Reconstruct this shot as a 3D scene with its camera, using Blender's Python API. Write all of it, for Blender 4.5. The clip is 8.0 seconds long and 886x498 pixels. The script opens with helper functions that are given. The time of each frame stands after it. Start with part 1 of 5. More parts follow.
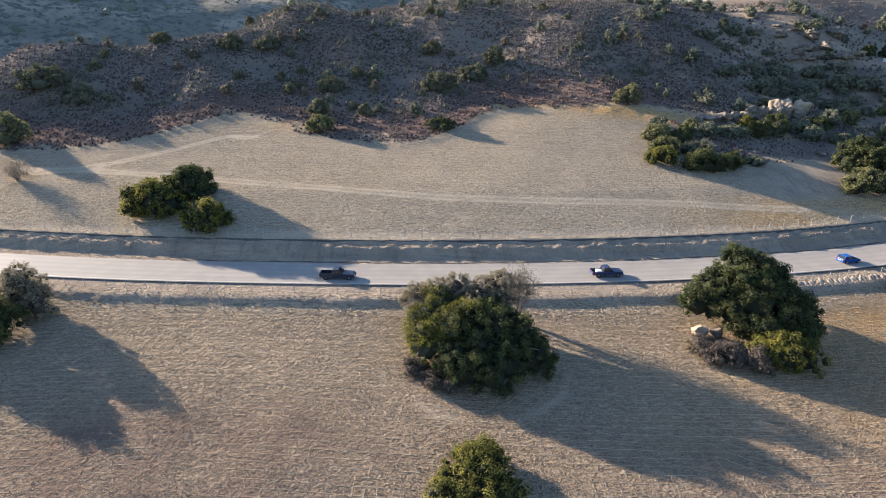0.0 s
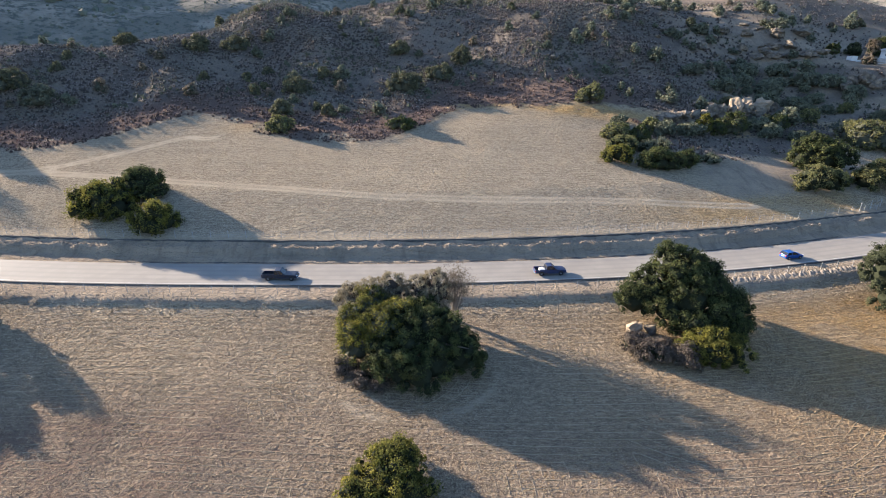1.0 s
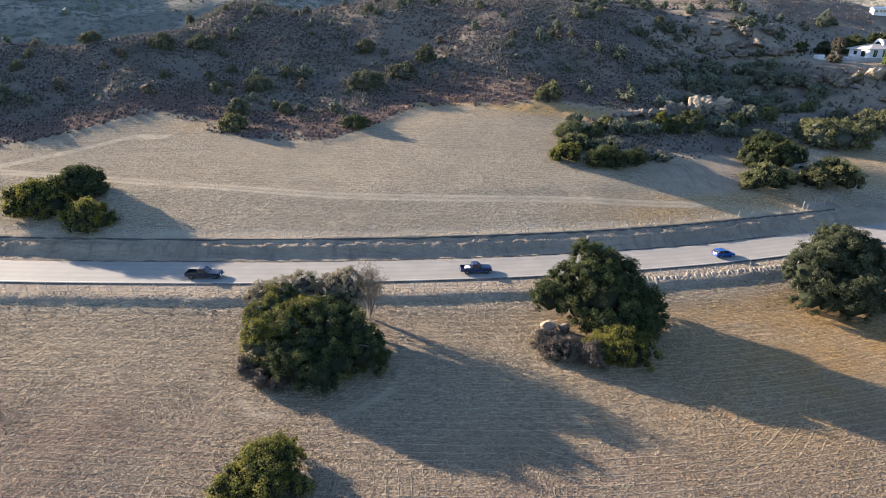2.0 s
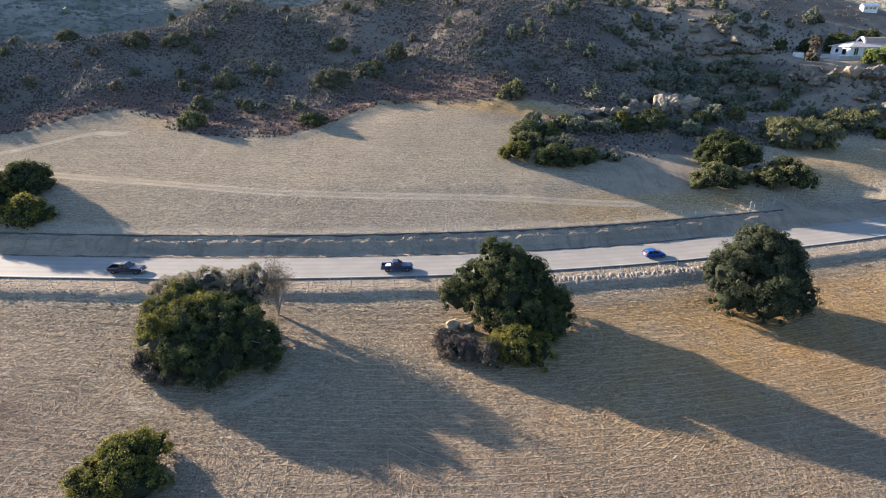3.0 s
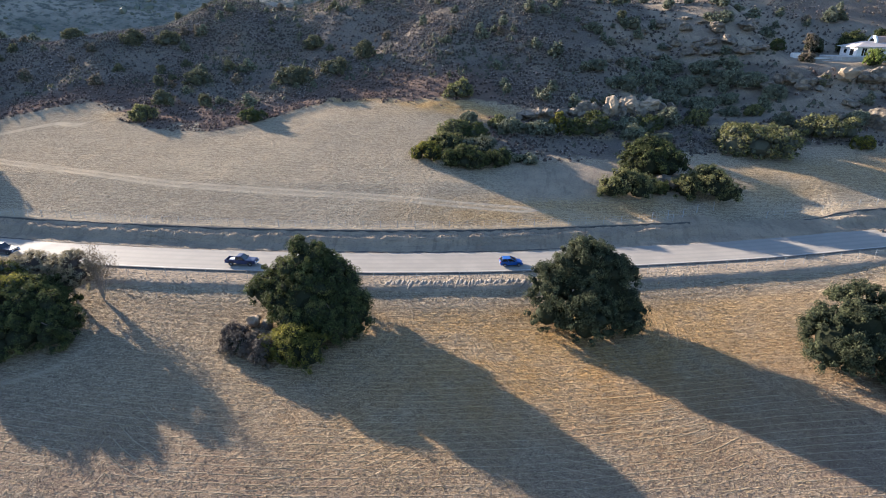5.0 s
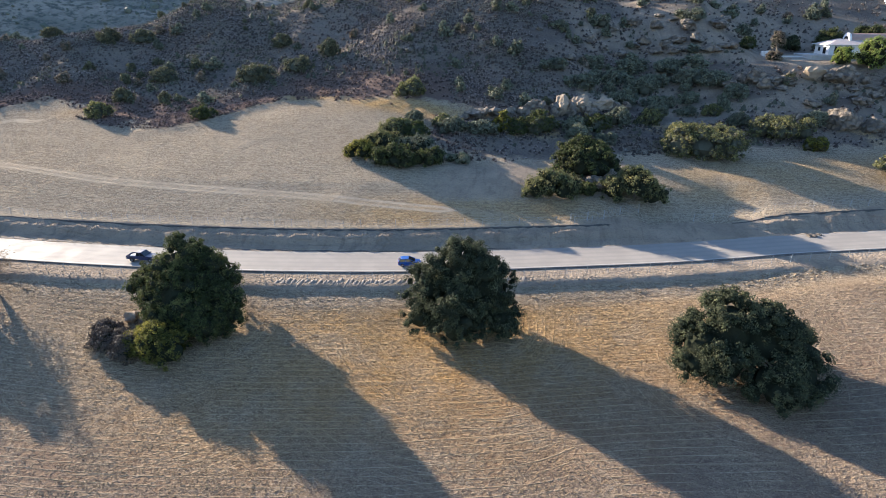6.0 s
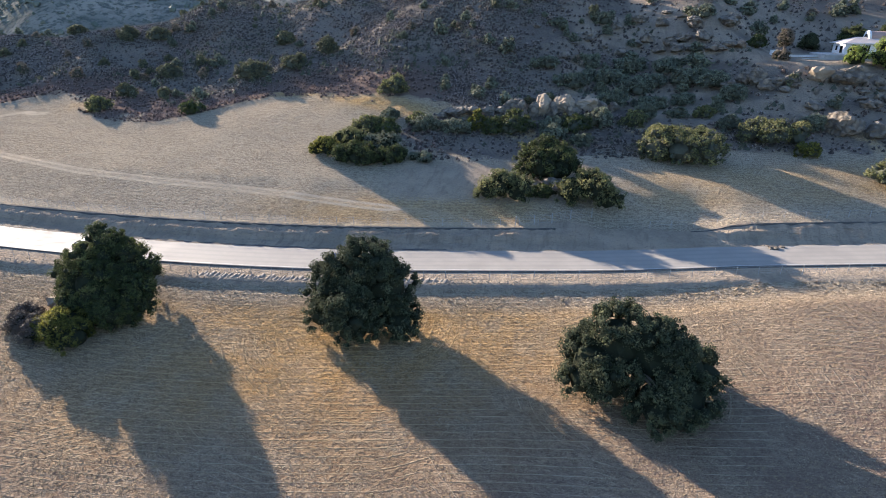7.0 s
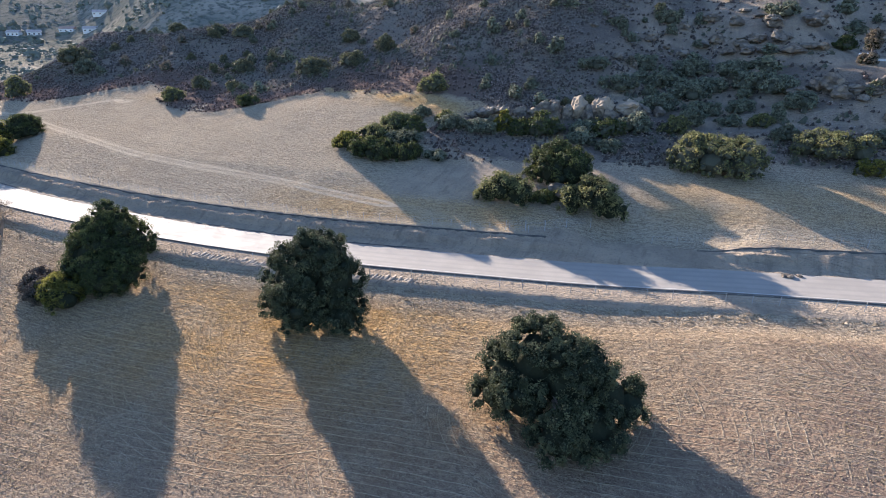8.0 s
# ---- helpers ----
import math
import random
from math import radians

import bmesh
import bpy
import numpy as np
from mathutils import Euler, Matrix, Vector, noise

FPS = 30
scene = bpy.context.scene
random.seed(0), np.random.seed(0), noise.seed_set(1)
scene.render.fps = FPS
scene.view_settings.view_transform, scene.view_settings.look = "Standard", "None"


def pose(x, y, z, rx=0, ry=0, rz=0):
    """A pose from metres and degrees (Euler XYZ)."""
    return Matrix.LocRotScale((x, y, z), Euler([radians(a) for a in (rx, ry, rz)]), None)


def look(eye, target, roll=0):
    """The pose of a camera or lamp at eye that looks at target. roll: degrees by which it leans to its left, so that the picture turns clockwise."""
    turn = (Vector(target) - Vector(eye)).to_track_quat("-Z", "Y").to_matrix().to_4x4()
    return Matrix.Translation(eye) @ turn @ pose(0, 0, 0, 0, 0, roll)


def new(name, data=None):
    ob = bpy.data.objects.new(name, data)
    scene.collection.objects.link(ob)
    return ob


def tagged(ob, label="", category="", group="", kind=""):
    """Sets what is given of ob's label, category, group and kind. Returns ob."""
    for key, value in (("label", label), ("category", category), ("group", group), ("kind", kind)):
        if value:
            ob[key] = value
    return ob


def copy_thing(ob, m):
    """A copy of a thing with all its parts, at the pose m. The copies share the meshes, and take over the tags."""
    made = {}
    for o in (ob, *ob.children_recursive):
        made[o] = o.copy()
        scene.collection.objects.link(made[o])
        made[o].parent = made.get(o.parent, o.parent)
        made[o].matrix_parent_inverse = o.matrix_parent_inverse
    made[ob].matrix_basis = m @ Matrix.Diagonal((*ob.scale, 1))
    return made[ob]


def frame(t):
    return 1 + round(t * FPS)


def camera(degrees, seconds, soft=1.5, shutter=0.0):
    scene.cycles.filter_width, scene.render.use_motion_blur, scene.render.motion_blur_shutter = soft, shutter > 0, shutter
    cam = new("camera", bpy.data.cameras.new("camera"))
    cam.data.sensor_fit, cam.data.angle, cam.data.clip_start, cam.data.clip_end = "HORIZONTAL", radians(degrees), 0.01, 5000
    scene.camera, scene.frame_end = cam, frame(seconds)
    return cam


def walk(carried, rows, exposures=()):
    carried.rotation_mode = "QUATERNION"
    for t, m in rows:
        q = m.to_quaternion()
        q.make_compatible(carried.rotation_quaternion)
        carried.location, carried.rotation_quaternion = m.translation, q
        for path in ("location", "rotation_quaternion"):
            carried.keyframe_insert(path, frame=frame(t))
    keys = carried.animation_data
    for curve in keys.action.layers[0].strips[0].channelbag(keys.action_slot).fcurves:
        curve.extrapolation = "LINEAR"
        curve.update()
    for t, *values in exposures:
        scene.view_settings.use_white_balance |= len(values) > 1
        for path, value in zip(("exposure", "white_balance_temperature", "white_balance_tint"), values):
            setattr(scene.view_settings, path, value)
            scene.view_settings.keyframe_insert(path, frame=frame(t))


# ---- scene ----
cam = camera(79.4, 8.0, soft=1.0)
PATH = [
    (0.0, (-0.262, 0.673, 41.703), (-0.252, 2.527, 40.951), 0.5),
    (0.5, (3.644, 0.525, 41.737), (3.662, 2.378, 40.984), 0.3),
    (1.0, (8.644, 0.449, 41.728), (8.682, 2.302, 40.976), 0.3),
    (1.5, (14.857, 0.352, 41.656), (14.906, 2.204, 40.902), 0.3),
    (1.7, (17.713, 0.303, 41.636), (17.759, 2.155, 40.882), 0.3),
    (2.8, (35.444, 0.287, 41.429), (35.441, 2.138, 40.67), 0.2),
    (3.0, (38.963, 0.379, 41.414), (38.95, 2.229, 40.655), 0.2),
    (3.5, (48.338, 0.857, 41.349), (48.296, 2.707, 40.589), 0.1),
    (4.0, (58.158, 1.751, 41.285), (58.066, 3.598, 40.524), 0.1),
    (4.5, (68.534, 3.036, 41.285), (68.351, 4.876, 40.522), 0.1),
    (4.7, (72.811, 3.734, 41.267), (72.595, 5.57, 40.504), 0.2),
    (5.8, (96.969, 8.473, 41.015), (96.641, 10.292, 40.252), 0.0),
    (6.0, (101.285, 9.528, 40.993), (100.95, 11.345, 40.227), 0.1),
    (6.5, (111.74, 12.585, 40.815), (111.367, 14.394, 40.048), 0.1),
    (7.0, (121.923, 15.96, 40.617), (121.419, 17.736, 39.847), 0.1),
    (7.5, (132.044, 20.019, 40.45), (131.341, 21.725, 39.678), 0.3),
    (8.0, (141.773, 24.768, 40.369), (140.936, 26.412, 39.597), 0.3),
]
walk(cam, [(t, look(eye, target, roll)) for t, eye, target, roll in PATH], exposures=[(0.0, 1.95, 6100, 15), (3.5, 1.97, 6000, 14), (6.0, 1.99, 5900, 14), (7.0, 2.01, 5850, 15), (8.0, 2.1, 5750, 17)])

# ---------------------------------------------------------------- daylight: a low evening sun behind the hill, and the sky
SUN_ELEVATION, SUN_BEARING = 15.8, 147.5  # bearing: degrees from +x towards +y
world = bpy.data.worlds.new("evening_sky")
scene.world = world
world.use_nodes = True
wn, wl = world.node_tree.nodes, world.node_tree.links
wn.clear()
sky = wn.new("ShaderNodeTexSky")
sky.sky_type, sky.sun_disc = "NISHITA", False
sky.sun_elevation, sky.sun_rotation = radians(SUN_ELEVATION), radians(90 - SUN_BEARING)
sky.altitude, sky.air_density, sky.dust_density, sky.ozone_density = 300, 1.0, 0.7, 2.7
sky_light, sky_out = wn.new("ShaderNodeBackground"), wn.new("ShaderNodeOutputWorld")
sky_light.inputs["Strength"].default_value = 0.095
wl.new(sky.outputs[0], sky_light.inputs[0])
wl.new(sky_light.outputs[0], sky_out.inputs[0])

sun_data = bpy.data.lights.new("sun", "SUN")
sun_data.energy, sun_data.angle, sun_data.color = 5.0, radians(0.6), (1.0, 0.84, 0.63)
sun = new("sun", sun_data)
e, b = radians(SUN_ELEVATION), radians(SUN_BEARING)
toward = Vector((math.cos(e) * math.cos(b), math.cos(e) * math.sin(b), math.sin(e)))
sun.matrix_world = look(toward * 300, (0, 0, 0))
tagged(sun, "low warm evening sun", "sun", kind="structure")


# ---------------------------------------------------------------- the lie of the land
def curve_through(knots):
    """A smooth curve y(x) through knots (x, y), straight beyond its ends."""
    kx = np.array([k[0] for k in knots], float)
    ky = np.array([k[1] for k in knots], float)
    slope = np.gradient(ky, kx)

    def value(x):
        x = np.asarray(x, float)
        c = np.clip(x, kx[0], kx[-1])
        i = np.clip(np.searchsorted(kx, c, side="right") - 1, 0, len(kx) - 2)
        h = kx[i + 1] - kx[i]
        s = (c - kx[i]) / h
        y = ((2 * s**3 - 3 * s**2 + 1) * ky[i] + (s**3 - 2 * s**2 + s) * h * slope[i]
             + (3 * s**2 - 2 * s**3) * ky[i + 1] + (s**3 - s**2) * h * slope[i + 1])
        return y + np.where(x < kx[0], (x - kx[0]) * slope[0], 0) + np.where(x > kx[-1], (x - kx[-1]) * slope[-1], 0)
    return value


def step(a, b, x):
    s = np.clip((np.asarray(x, float) - a) / (b - a), 0, 1)
    return s * s * (3 - 2 * s)


def soft(x, w):
    """max(x, 0), rounded over about w."""
    x = np.asarray(x, float)
    return 0.5 * (x + np.sqrt(x * x + w * w))


def hash01(i, j, k):
    n = (i * 374761393 + j * 668265263 + k * 974634777) & 0x7FFFFFFF
    n = ((n ^ (n >> 13)) * 1274126177) & 0x7FFFFFFF
    n = (n ^ (n >> 16)) & 0xFFFF
    return n / 65535.0


def lumps(x, y, size, seed=0, octaves=3):
    """Smooth noise about 0, in -1..1, with lumps of that size."""
    x, y = np.asarray(x, float) / size, np.asarray(y, float) / size
    out, amp, tot = 0.0, 1.0, 0.0
    for o in range(octaves):
        fx, fy = np.floor(x), np.floor(y)
        i, j = fx.astype(np.int64), fy.astype(np.int64)
        u, w = x - fx, y - fy
        u, w = u * u * (3 - 2 * u), w * w * (3 - 2 * w)
        k = seed * 17 + o
        a = hash01(i, j, k) * (1 - u) + hash01(i + 1, j, k) * u
        b = hash01(i, j + 1, k) * (1 - u) + hash01(i + 1, j + 1, k) * u
        out = out + amp * (2 * (a * (1 - w) + b * w) - 1)
        tot += amp
        x, y, amp = x * 2.03 + 7.1, y * 2.03 - 3.7, amp * 0.5
    return out / tot


# the kerb along the road's south edge, the foot of the hill, and how steeply the hill rises behind it
kerb_y = curve_through([(-400, 190), (-200, 112), (-120, 94), (-69, 87.3), (-38, 85.2), (-5, 84.4), (20, 85.3), (42, 87.0), (65, 90.2),
                        (81, 93.3), (105, 99.4), (130, 105.8), (150, 112.2), (174, 119.0), (230, 135), (400, 190)])
brush_y = curve_through([(70, 152), (78, 143), (95, 142), (110, 147), (128, 155), (150, 165), (180, 168), (260, 175)])
foot_y = curve_through([(-300, 128), (-117, 143), (-83, 149), (-62, 168), (-36, 153), (3, 157), (15, 174), (30, 177), (47, 172), (64, 167),
                        (82, 160), (110, 163), (140, 170), (168, 174), (185, 171), (210, 174), (300, 200)])
hill_slope = curve_through([(-400, -0.1), (-200, 0.0), (-135, 0.2), (-100, 0.26), (-69, 0.3), (-35, 0.27), (0, 0.3), (17, 0.42), (50, 0.49),
                            (83, 0.47), (105, 0.44), (127, 0.38), (155, 0.45), (185, 0.58), (260, 0.5)])
# knolls and hollows on the hillside: x, y, height, all about 19 m across
KNOLLS = ((-110, 225, 7.4), (-78, 165, 1.4), (-78, 195, 1.1), (-46, 195, -2.7), (-46, 225, 0.5), (-46, 255, 6.2), (-14, 165, -0.9), (-14, 195, 0.5),
          (-14, 255, 1.4), (18, 165, 0.4), (18, 195, -1.8), (18, 225, -3.0), (18, 255, -1.0), (50, 195, 0.7), (50, 225, 1.8), (82, 225, 2.6),
          (114, 165, 0.7), (114, 195, -1.5), (114, 225, 1.6), (146, 195, -0.8), (146, 225, 0.5), (146, 255, 5.0), (178, 195, 2.6),
          (-130, 200, 6.0), (-142, 182, 5.0), (-94, 256, 7.0), (-72, 280, 10.0), (-84, 304, 16.0), (-50, 294, 9.0))
BANK_V = [-14, -8.5, -6.8, -5.6, -5.0, -4.4, -1.6, -0.3, 0.0, 9.2, 12.2, 12.9, 15.1, 15.3, 16.2, 34]
BANK_Z = [-1.1, -0.85, -0.62, -0.4, -0.02, 0.42, 0.72, 0.82, 0.86, 0.9, 1.3, 2.55, 2.86, 3.25, 3.4, 4.65]
OPEN_Z = [-1.1, -0.85, -0.62, -0.4, -0.02, 0.42, 0.72, 0.82, 0.86, 0.9, 1.3, 1.42, 1.75, 1.78, 1.95, 1.95]


def across(x, y):
    """Metres from the kerb, square to the road; north is positive."""
    d = 0.5
    s = (kerb_y(x + d) - kerb_y(x - d)) / (2 * d)
    return (y - kerb_y(x)) / np.sqrt(1 + s * s)


def gap(x):
    """1 at the dirt entry, where the cutting is open."""
    return step(120, 127, x) * (1 - step(143, 154, x))


def ground(x, y):
    x, y = np.asarray(x, float), np.asarray(y, float)
    v = across(x, y)
    rough = lumps(x, y, 2.2, 5, 3)
    gully = lumps(x, y * 0.3, 1.9, 6, 2)
    vb = v + (0.4 * rough + 0.5 * gully) * step(11.6, 12.2, v) * (1 - step(14.2, 15.0, v)) + 0.45 * rough * step(-6.5, -5, v) * (1 - step(-3.0, -1.6, v))
    g = gap(x)
    low = np.interp(vb, BANK_V, BANK_Z) * (1 - g) + np.interp(vb, BANK_V, OPEN_Z) * g
    low = np.where(v < -1.6, 0.72 + (low - 0.72) * (1 - 0.6 * step(132, 162, x)), low)
    south = 0.118 * np.minimum(v + 8.5, 0) + 0.1 * lumps(x, y, 9, 2, 2) * step(-6, -12, v)
    south = south + 0.35 * lumps(x, y, 40, 9, 1) * step(-8, -20, v) + 0.05 * soft(-v - 75, 10)
    foot = (foot_y(x) - kerb_y(x)) * 0.97
    vf = np.minimum(v, foot)
    field = 0.197 * soft(vf - 16.4, 0.7) + g * 0.02 * soft(vf - 14.6, 1.0) + 0.12 * lumps(x, y, 12, 3, 2) * step(16, 22, v)
    field = field + 1.6 * g * step(16, 30, vf) - 0.5 * step(85, 115, x) * step(14, 20, v) * (1 - step(40, 60, v))
    u = soft(v - foot, 4.0)
    rise = hill_slope(x) * (u - 5.5 * (1 - np.exp(-((u / 15) ** 2))))
    rise = rise + 0.16 * soft(u - 62, 10) * step(-40, 0, x)
    rise = rise - (0.42 + 0 * x) * soft(u - 88, 14) * (1 - step(-62, -18, x)) * step(-200, -110, x)
    # a flat shelf on the slope, on which the white house stands
    shelf = step(156, 180, x) * step(201, 211, y) * (1 - step(300, 330, y))
    # spurs and gullies that run down the hill
    wide = step(2, 30, u)
    spur = wide * (4.2 * lumps(x + 0.15 * y, y * 0.45, 34, 11, 2) + 1.1 * lumps(x, y * 0.6, 11, 12, 2)) + 0.35 * step(0, 8, u) * lumps(x, y, 4, 13, 2)
    crumb = lumps(x, y, 1.7, 43, 2) * 0.34 * step(12.4, 13.0, v) * (1 - step(14.6, 15.1, v)) * (1 - g)
    spur = spur + 3.2 * step(10, 45, u) * (0.5 * np.exp(-(((x + 62 - 0.25 * (y - 230)) / 20)) ** 2) - 0.6 * np.exp(-(((x + 24) / 13)) ** 2) * (1 - step(235, 250, y)) + 0.4 * np.exp(-(((x - 12) / 14)) ** 2))
    z = low + south + field + rise + spur + crumb
    for kx, ky, kh in KNOLLS:
        z = z + kh * np.exp(-((x - kx) ** 2 + (y - ky) ** 2) / 722)
    z = z + 16 * np.exp(-(((x + 158) / 26) ** 2) - ((y - 212) / 22) ** 2)  # the flat western top
    z = z - 1.4 * np.exp(-((x - 102) / 20) ** 2 - ((y - 162) / 11) ** 2) + 0.6 * np.exp(-((x - 136) / 18) ** 2 - ((y - 145) / 6) ** 2)
    z = z - 0.85 * soft(z - 54, 6)
    z = z + 0.022 * soft(x - 104, 10) * (1 + step(-8, -14, v)) * (1 - step(30, 60, v))
    z = z * (1 - shelf) + (31.4 + 0.03 * (y - 220) + 0.42 * soft(y - 242, 6)) * shelf
    # the hill's back falls to a valley; beyond it steep slopes climb in the north, gentle ones in the west
    far = np.hypot(x - 40, y - 60)
    bearing = np.degrees(np.arctan2(y - 60, x - 40))
    west = step(136, 150, bearing) + step(-60, -90, bearing)
    back = step(300, 400, far) * step(-60, 20, y)
    climb = 0.42 * (1 - west) + 0.03 * west
    valley = 4 + climb * soft(far - 400 - 60 * west, 30) - (climb - 0.02) * soft(far - 640 - 500 * west, 60) + 0.17 * west * soft(far - 720, 80) - 0.12 * soft(far - 1700, 100)
    valley = valley + (9 + 9 * (1 - west)) * lumps(x, y, 120, 21, 4) * step(380, 520, far)
    z = np.minimum(z, 150) * (1 - back) + valley * back
    plain = step(330, 700, far) * (1 - step(-60, 20, y))
    return z * (1 - plain) - 10 * plain


# ---------------------------------------------------------------- materials
class Nodes:
    """A small helper to write node materials."""

    def __init__(self, name, roughness=0.8, metallic=0.0, specular=0.3):
        self.mat = bpy.data.materials.new(name)
        self.mat.use_nodes = True
        self.tree = self.mat.node_tree
        self.tree.nodes.clear()
        self.out = self.tree.nodes.new("ShaderNodeOutputMaterial")
        self.bsdf = self.tree.nodes.new("ShaderNodeBsdfPrincipled")
        self.tree.links.new(self.bsdf.outputs[0], self.out.inputs[0])
        self.set("Roughness", roughness), self.set("Metallic", metallic), self.set("Specular IOR Level", specular)
        self.coords = self.tree.nodes.new("ShaderNodeTexCoord").outputs["Object"]

    def put(self, socket, value):
        if isinstance(value, bpy.types.NodeSocket):
            self.tree.links.new(value, socket)
        elif isinstance(value, tuple) and len(value) == 3:
            socket.default_value = (*value, 1.0) if socket.type == "RGBA" else value
        else:
            socket.default_value = value

    def set(self, name, value):
        self.put(self.bsdf.inputs[name], value)

    def noise(self, size, detail=4.0, rough=0.6, stretch=None):
        n = self.tree.nodes.new("ShaderNodeTexNoise")
        n.inputs["Scale"].default_value, n.inputs["Detail"].default_value, n.inputs["Roughness"].default_value = 1.0 / size, detail, rough
        at = self.coords
        if stretch:
            m = self.tree.nodes.new("ShaderNodeMapping")
            m.inputs["Scale"].default_value = stretch
            self.put(m.inputs[0], at)
            at = m.outputs[0]
        self.put(n.inputs["Vector"], at)
        return n.outputs["Fac"]

    def cells(self, size, what="Distance"):
        n = self.tree.nodes.new("ShaderNodeTexVoronoi")
        n.inputs["Scale"].default_value = 1.0 / size
        self.put(n.inputs["Vector"], self.coords)
        return n.outputs[what]

    def attribute(self, name):
        n = self.tree.nodes.new("ShaderNodeAttribute")
        n.attribute_name = name
        return n.outputs["Fac"]

    def along(self):
        n = self.tree.nodes.new("ShaderNodeSeparateXYZ")
        self.put(n.inputs[0], self.coords)
        return n.outputs[0]

    def random(self):
        return self.tree.nodes.new("ShaderNodeObjectInfo").outputs["Random"]

    def island(self):
        return self.tree.nodes.new("ShaderNodeNewGeometry").outputs["Random Per Island"]

    def span(self, value, a, b, c=0.0, d=1.0):
        n = self.tree.nodes.new("ShaderNodeMapRange")
        n.interpolation_type = "SMOOTHSTEP"
        for i, x in enumerate((value, a, b, c, d)):
            self.put(n.inputs[i], x)
        return n.outputs[0]

    def math(self, op, a, b=0.0):
        n = self.tree.nodes.new("ShaderNodeMath")
        n.operation = op
        self.put(n.inputs[0], a), self.put(n.inputs[1], b)
        return n.outputs[0]

    def mix(self, fac, a, b, blend="MIX"):
        n = self.tree.nodes.new("ShaderNodeMix")
        n.data_type, n.blend_type = "RGBA", blend
        self.put(n.inputs[0], fac), self.put(n.inputs[6], a), self.put(n.inputs[7], b)
        return n.outputs[2]

    def bump(self, height, strength=0.5, distance=0.1):
        n = self.tree.nodes.new("ShaderNodeBump")
        n.inputs["Strength"].default_value, n.inputs["Distance"].default_value = strength, distance
        self.put(n.inputs["Height"], height)
        self.put(self.bsdf.inputs["Normal"], n.outputs[0])
        return self


def ground_material():
    n = Nodes("dry_ground", 1.0, specular=0.0)
    big, mid, fine, grit = n.noise(26, 4), n.noise(5, 5), n.noise(0.3, 4, 0.6, (0.6, 1, 1)), n.noise(0.12, 4, 0.7)
    streak = n.noise(0.34, 5, 0.68, (0.3, 1, 1))
    clump = n.noise(0.62, 4, 0.66, (0.8, 1, 1))
    tuft = n.cells(0.42)
    hill, dirt, gold, row, rut, ring, mown, ruddy = (n.attribute(a) for a in ("hill", "dirt", "gold", "row", "rut", "ring", "mown", "ruddy"))

    def lines(at, every, wander, thin):
        s = n.math("SINE", n.math("ADD", n.math("MULTIPLY", at, math.pi / every), n.math("MULTIPLY", n.noise(7, 3), wander)))
        return n.span(n.math("ABSOLUTE", s), 0.0, thin, 1.0, 0.0)

    x_along = n.along()

    def drawn_out(at, size, stretch, detail):
        """Streaks of that width that run along the mower's way."""
        v = n.tree.nodes.new("ShaderNodeCombineXYZ")
        n.put(v.inputs[0], n.math("MULTIPLY", x_along, stretch)), n.put(v.inputs[1], at)
        t = n.tree.nodes.new("ShaderNodeTexNoise")
        t.inputs["Scale"].default_value, t.inputs["Detail"].default_value, t.inputs["Roughness"].default_value = 1.0 / size, detail, 0.66
        n.put(t.inputs["Vector"], v.outputs[0])
        return t.outputs["Fac"]

    rows = drawn_out(row, 0.5, 0.14, 5)
    band = drawn_out(row, 3.0, 0.06, 3)
    straw = n.mix(n.span(big, 0.35, 0.65), (0.255, 0.2, 0.136), (0.325, 0.258, 0.176))
    straw = n.mix(n.span(mid, 0.4, 0.7, 0.0, 0.6), straw, (0.205, 0.165, 0.12))
    straw = n.mix(n.math("MULTIPLY", mown, n.span(big, 0.3, 0.7, 0.9, 0.55)), straw, (0.15, 0.117, 0.084))
    straw = n.mix(n.span(band, 0.46, 0.62, 0.0, 0.45), straw, (0.16, 0.126, 0.092))
    straw = n.mix(n.span(rows, 0.5, 0.6, 0.0, 0.34), straw, (0.12, 0.096, 0.071))
    straw = n.mix(n.span(clump, 0.5, 0.62, 0.0, 0.6), straw, (0.11, 0.088, 0.066))
    straw = n.mix(n.span(rows, 0.48, 0.4, 0.0, 0.3), straw, (0.45, 0.37, 0.26))
    straw = n.mix(n.span(clump, 0.46, 0.36, 0.0, 0.55), straw, (0.46, 0.38, 0.27))
    straw = n.mix(n.span(fine, 0.5, 0.6, 0.0, 0.66), straw, (0.105, 0.084, 0.064))
    straw = n.mix(n.span(streak, 0.5, 0.65, 0.0, 0.35), straw, (0.16, 0.127, 0.092))
    straw = n.mix(n.span(streak, 0.48, 0.36, 0.0, 0.55), straw, (0.46, 0.38, 0.265))
    straw = n.mix(n.span(tuft, 0.1, 0.34, 0.3, 0.0), straw, (0.42, 0.345, 0.24))
    straw = n.mix(n.span(grit, 0.52, 0.58, 0.0, 0.9), straw, (0.54, 0.455, 0.325))
    # brown: real soil tone, plus tree-shadow darkness put into the colour
    straw = n.mix(n.math("MULTIPLY", n.attribute("brown"), n.span(mid, 0.3, 0.7, 0.4, 0.9)), straw, (0.165, 0.122, 0.096))
    straw = n.mix(mown, straw, (0.97, 0.93, 0.9), "MULTIPLY")
    # swaths left by the mower, straight along the field and in rings round the trees
    swath = n.math("MULTIPLY", lines(row, 1.15, 1.6, 0.3), n.span(n.noise(12, 4), 0.38, 0.54))
    loop = n.math("MULTIPLY", lines(ring, 1.4, 1.4, 0.28), n.span(n.noise(11, 4), 0.5, 0.64))
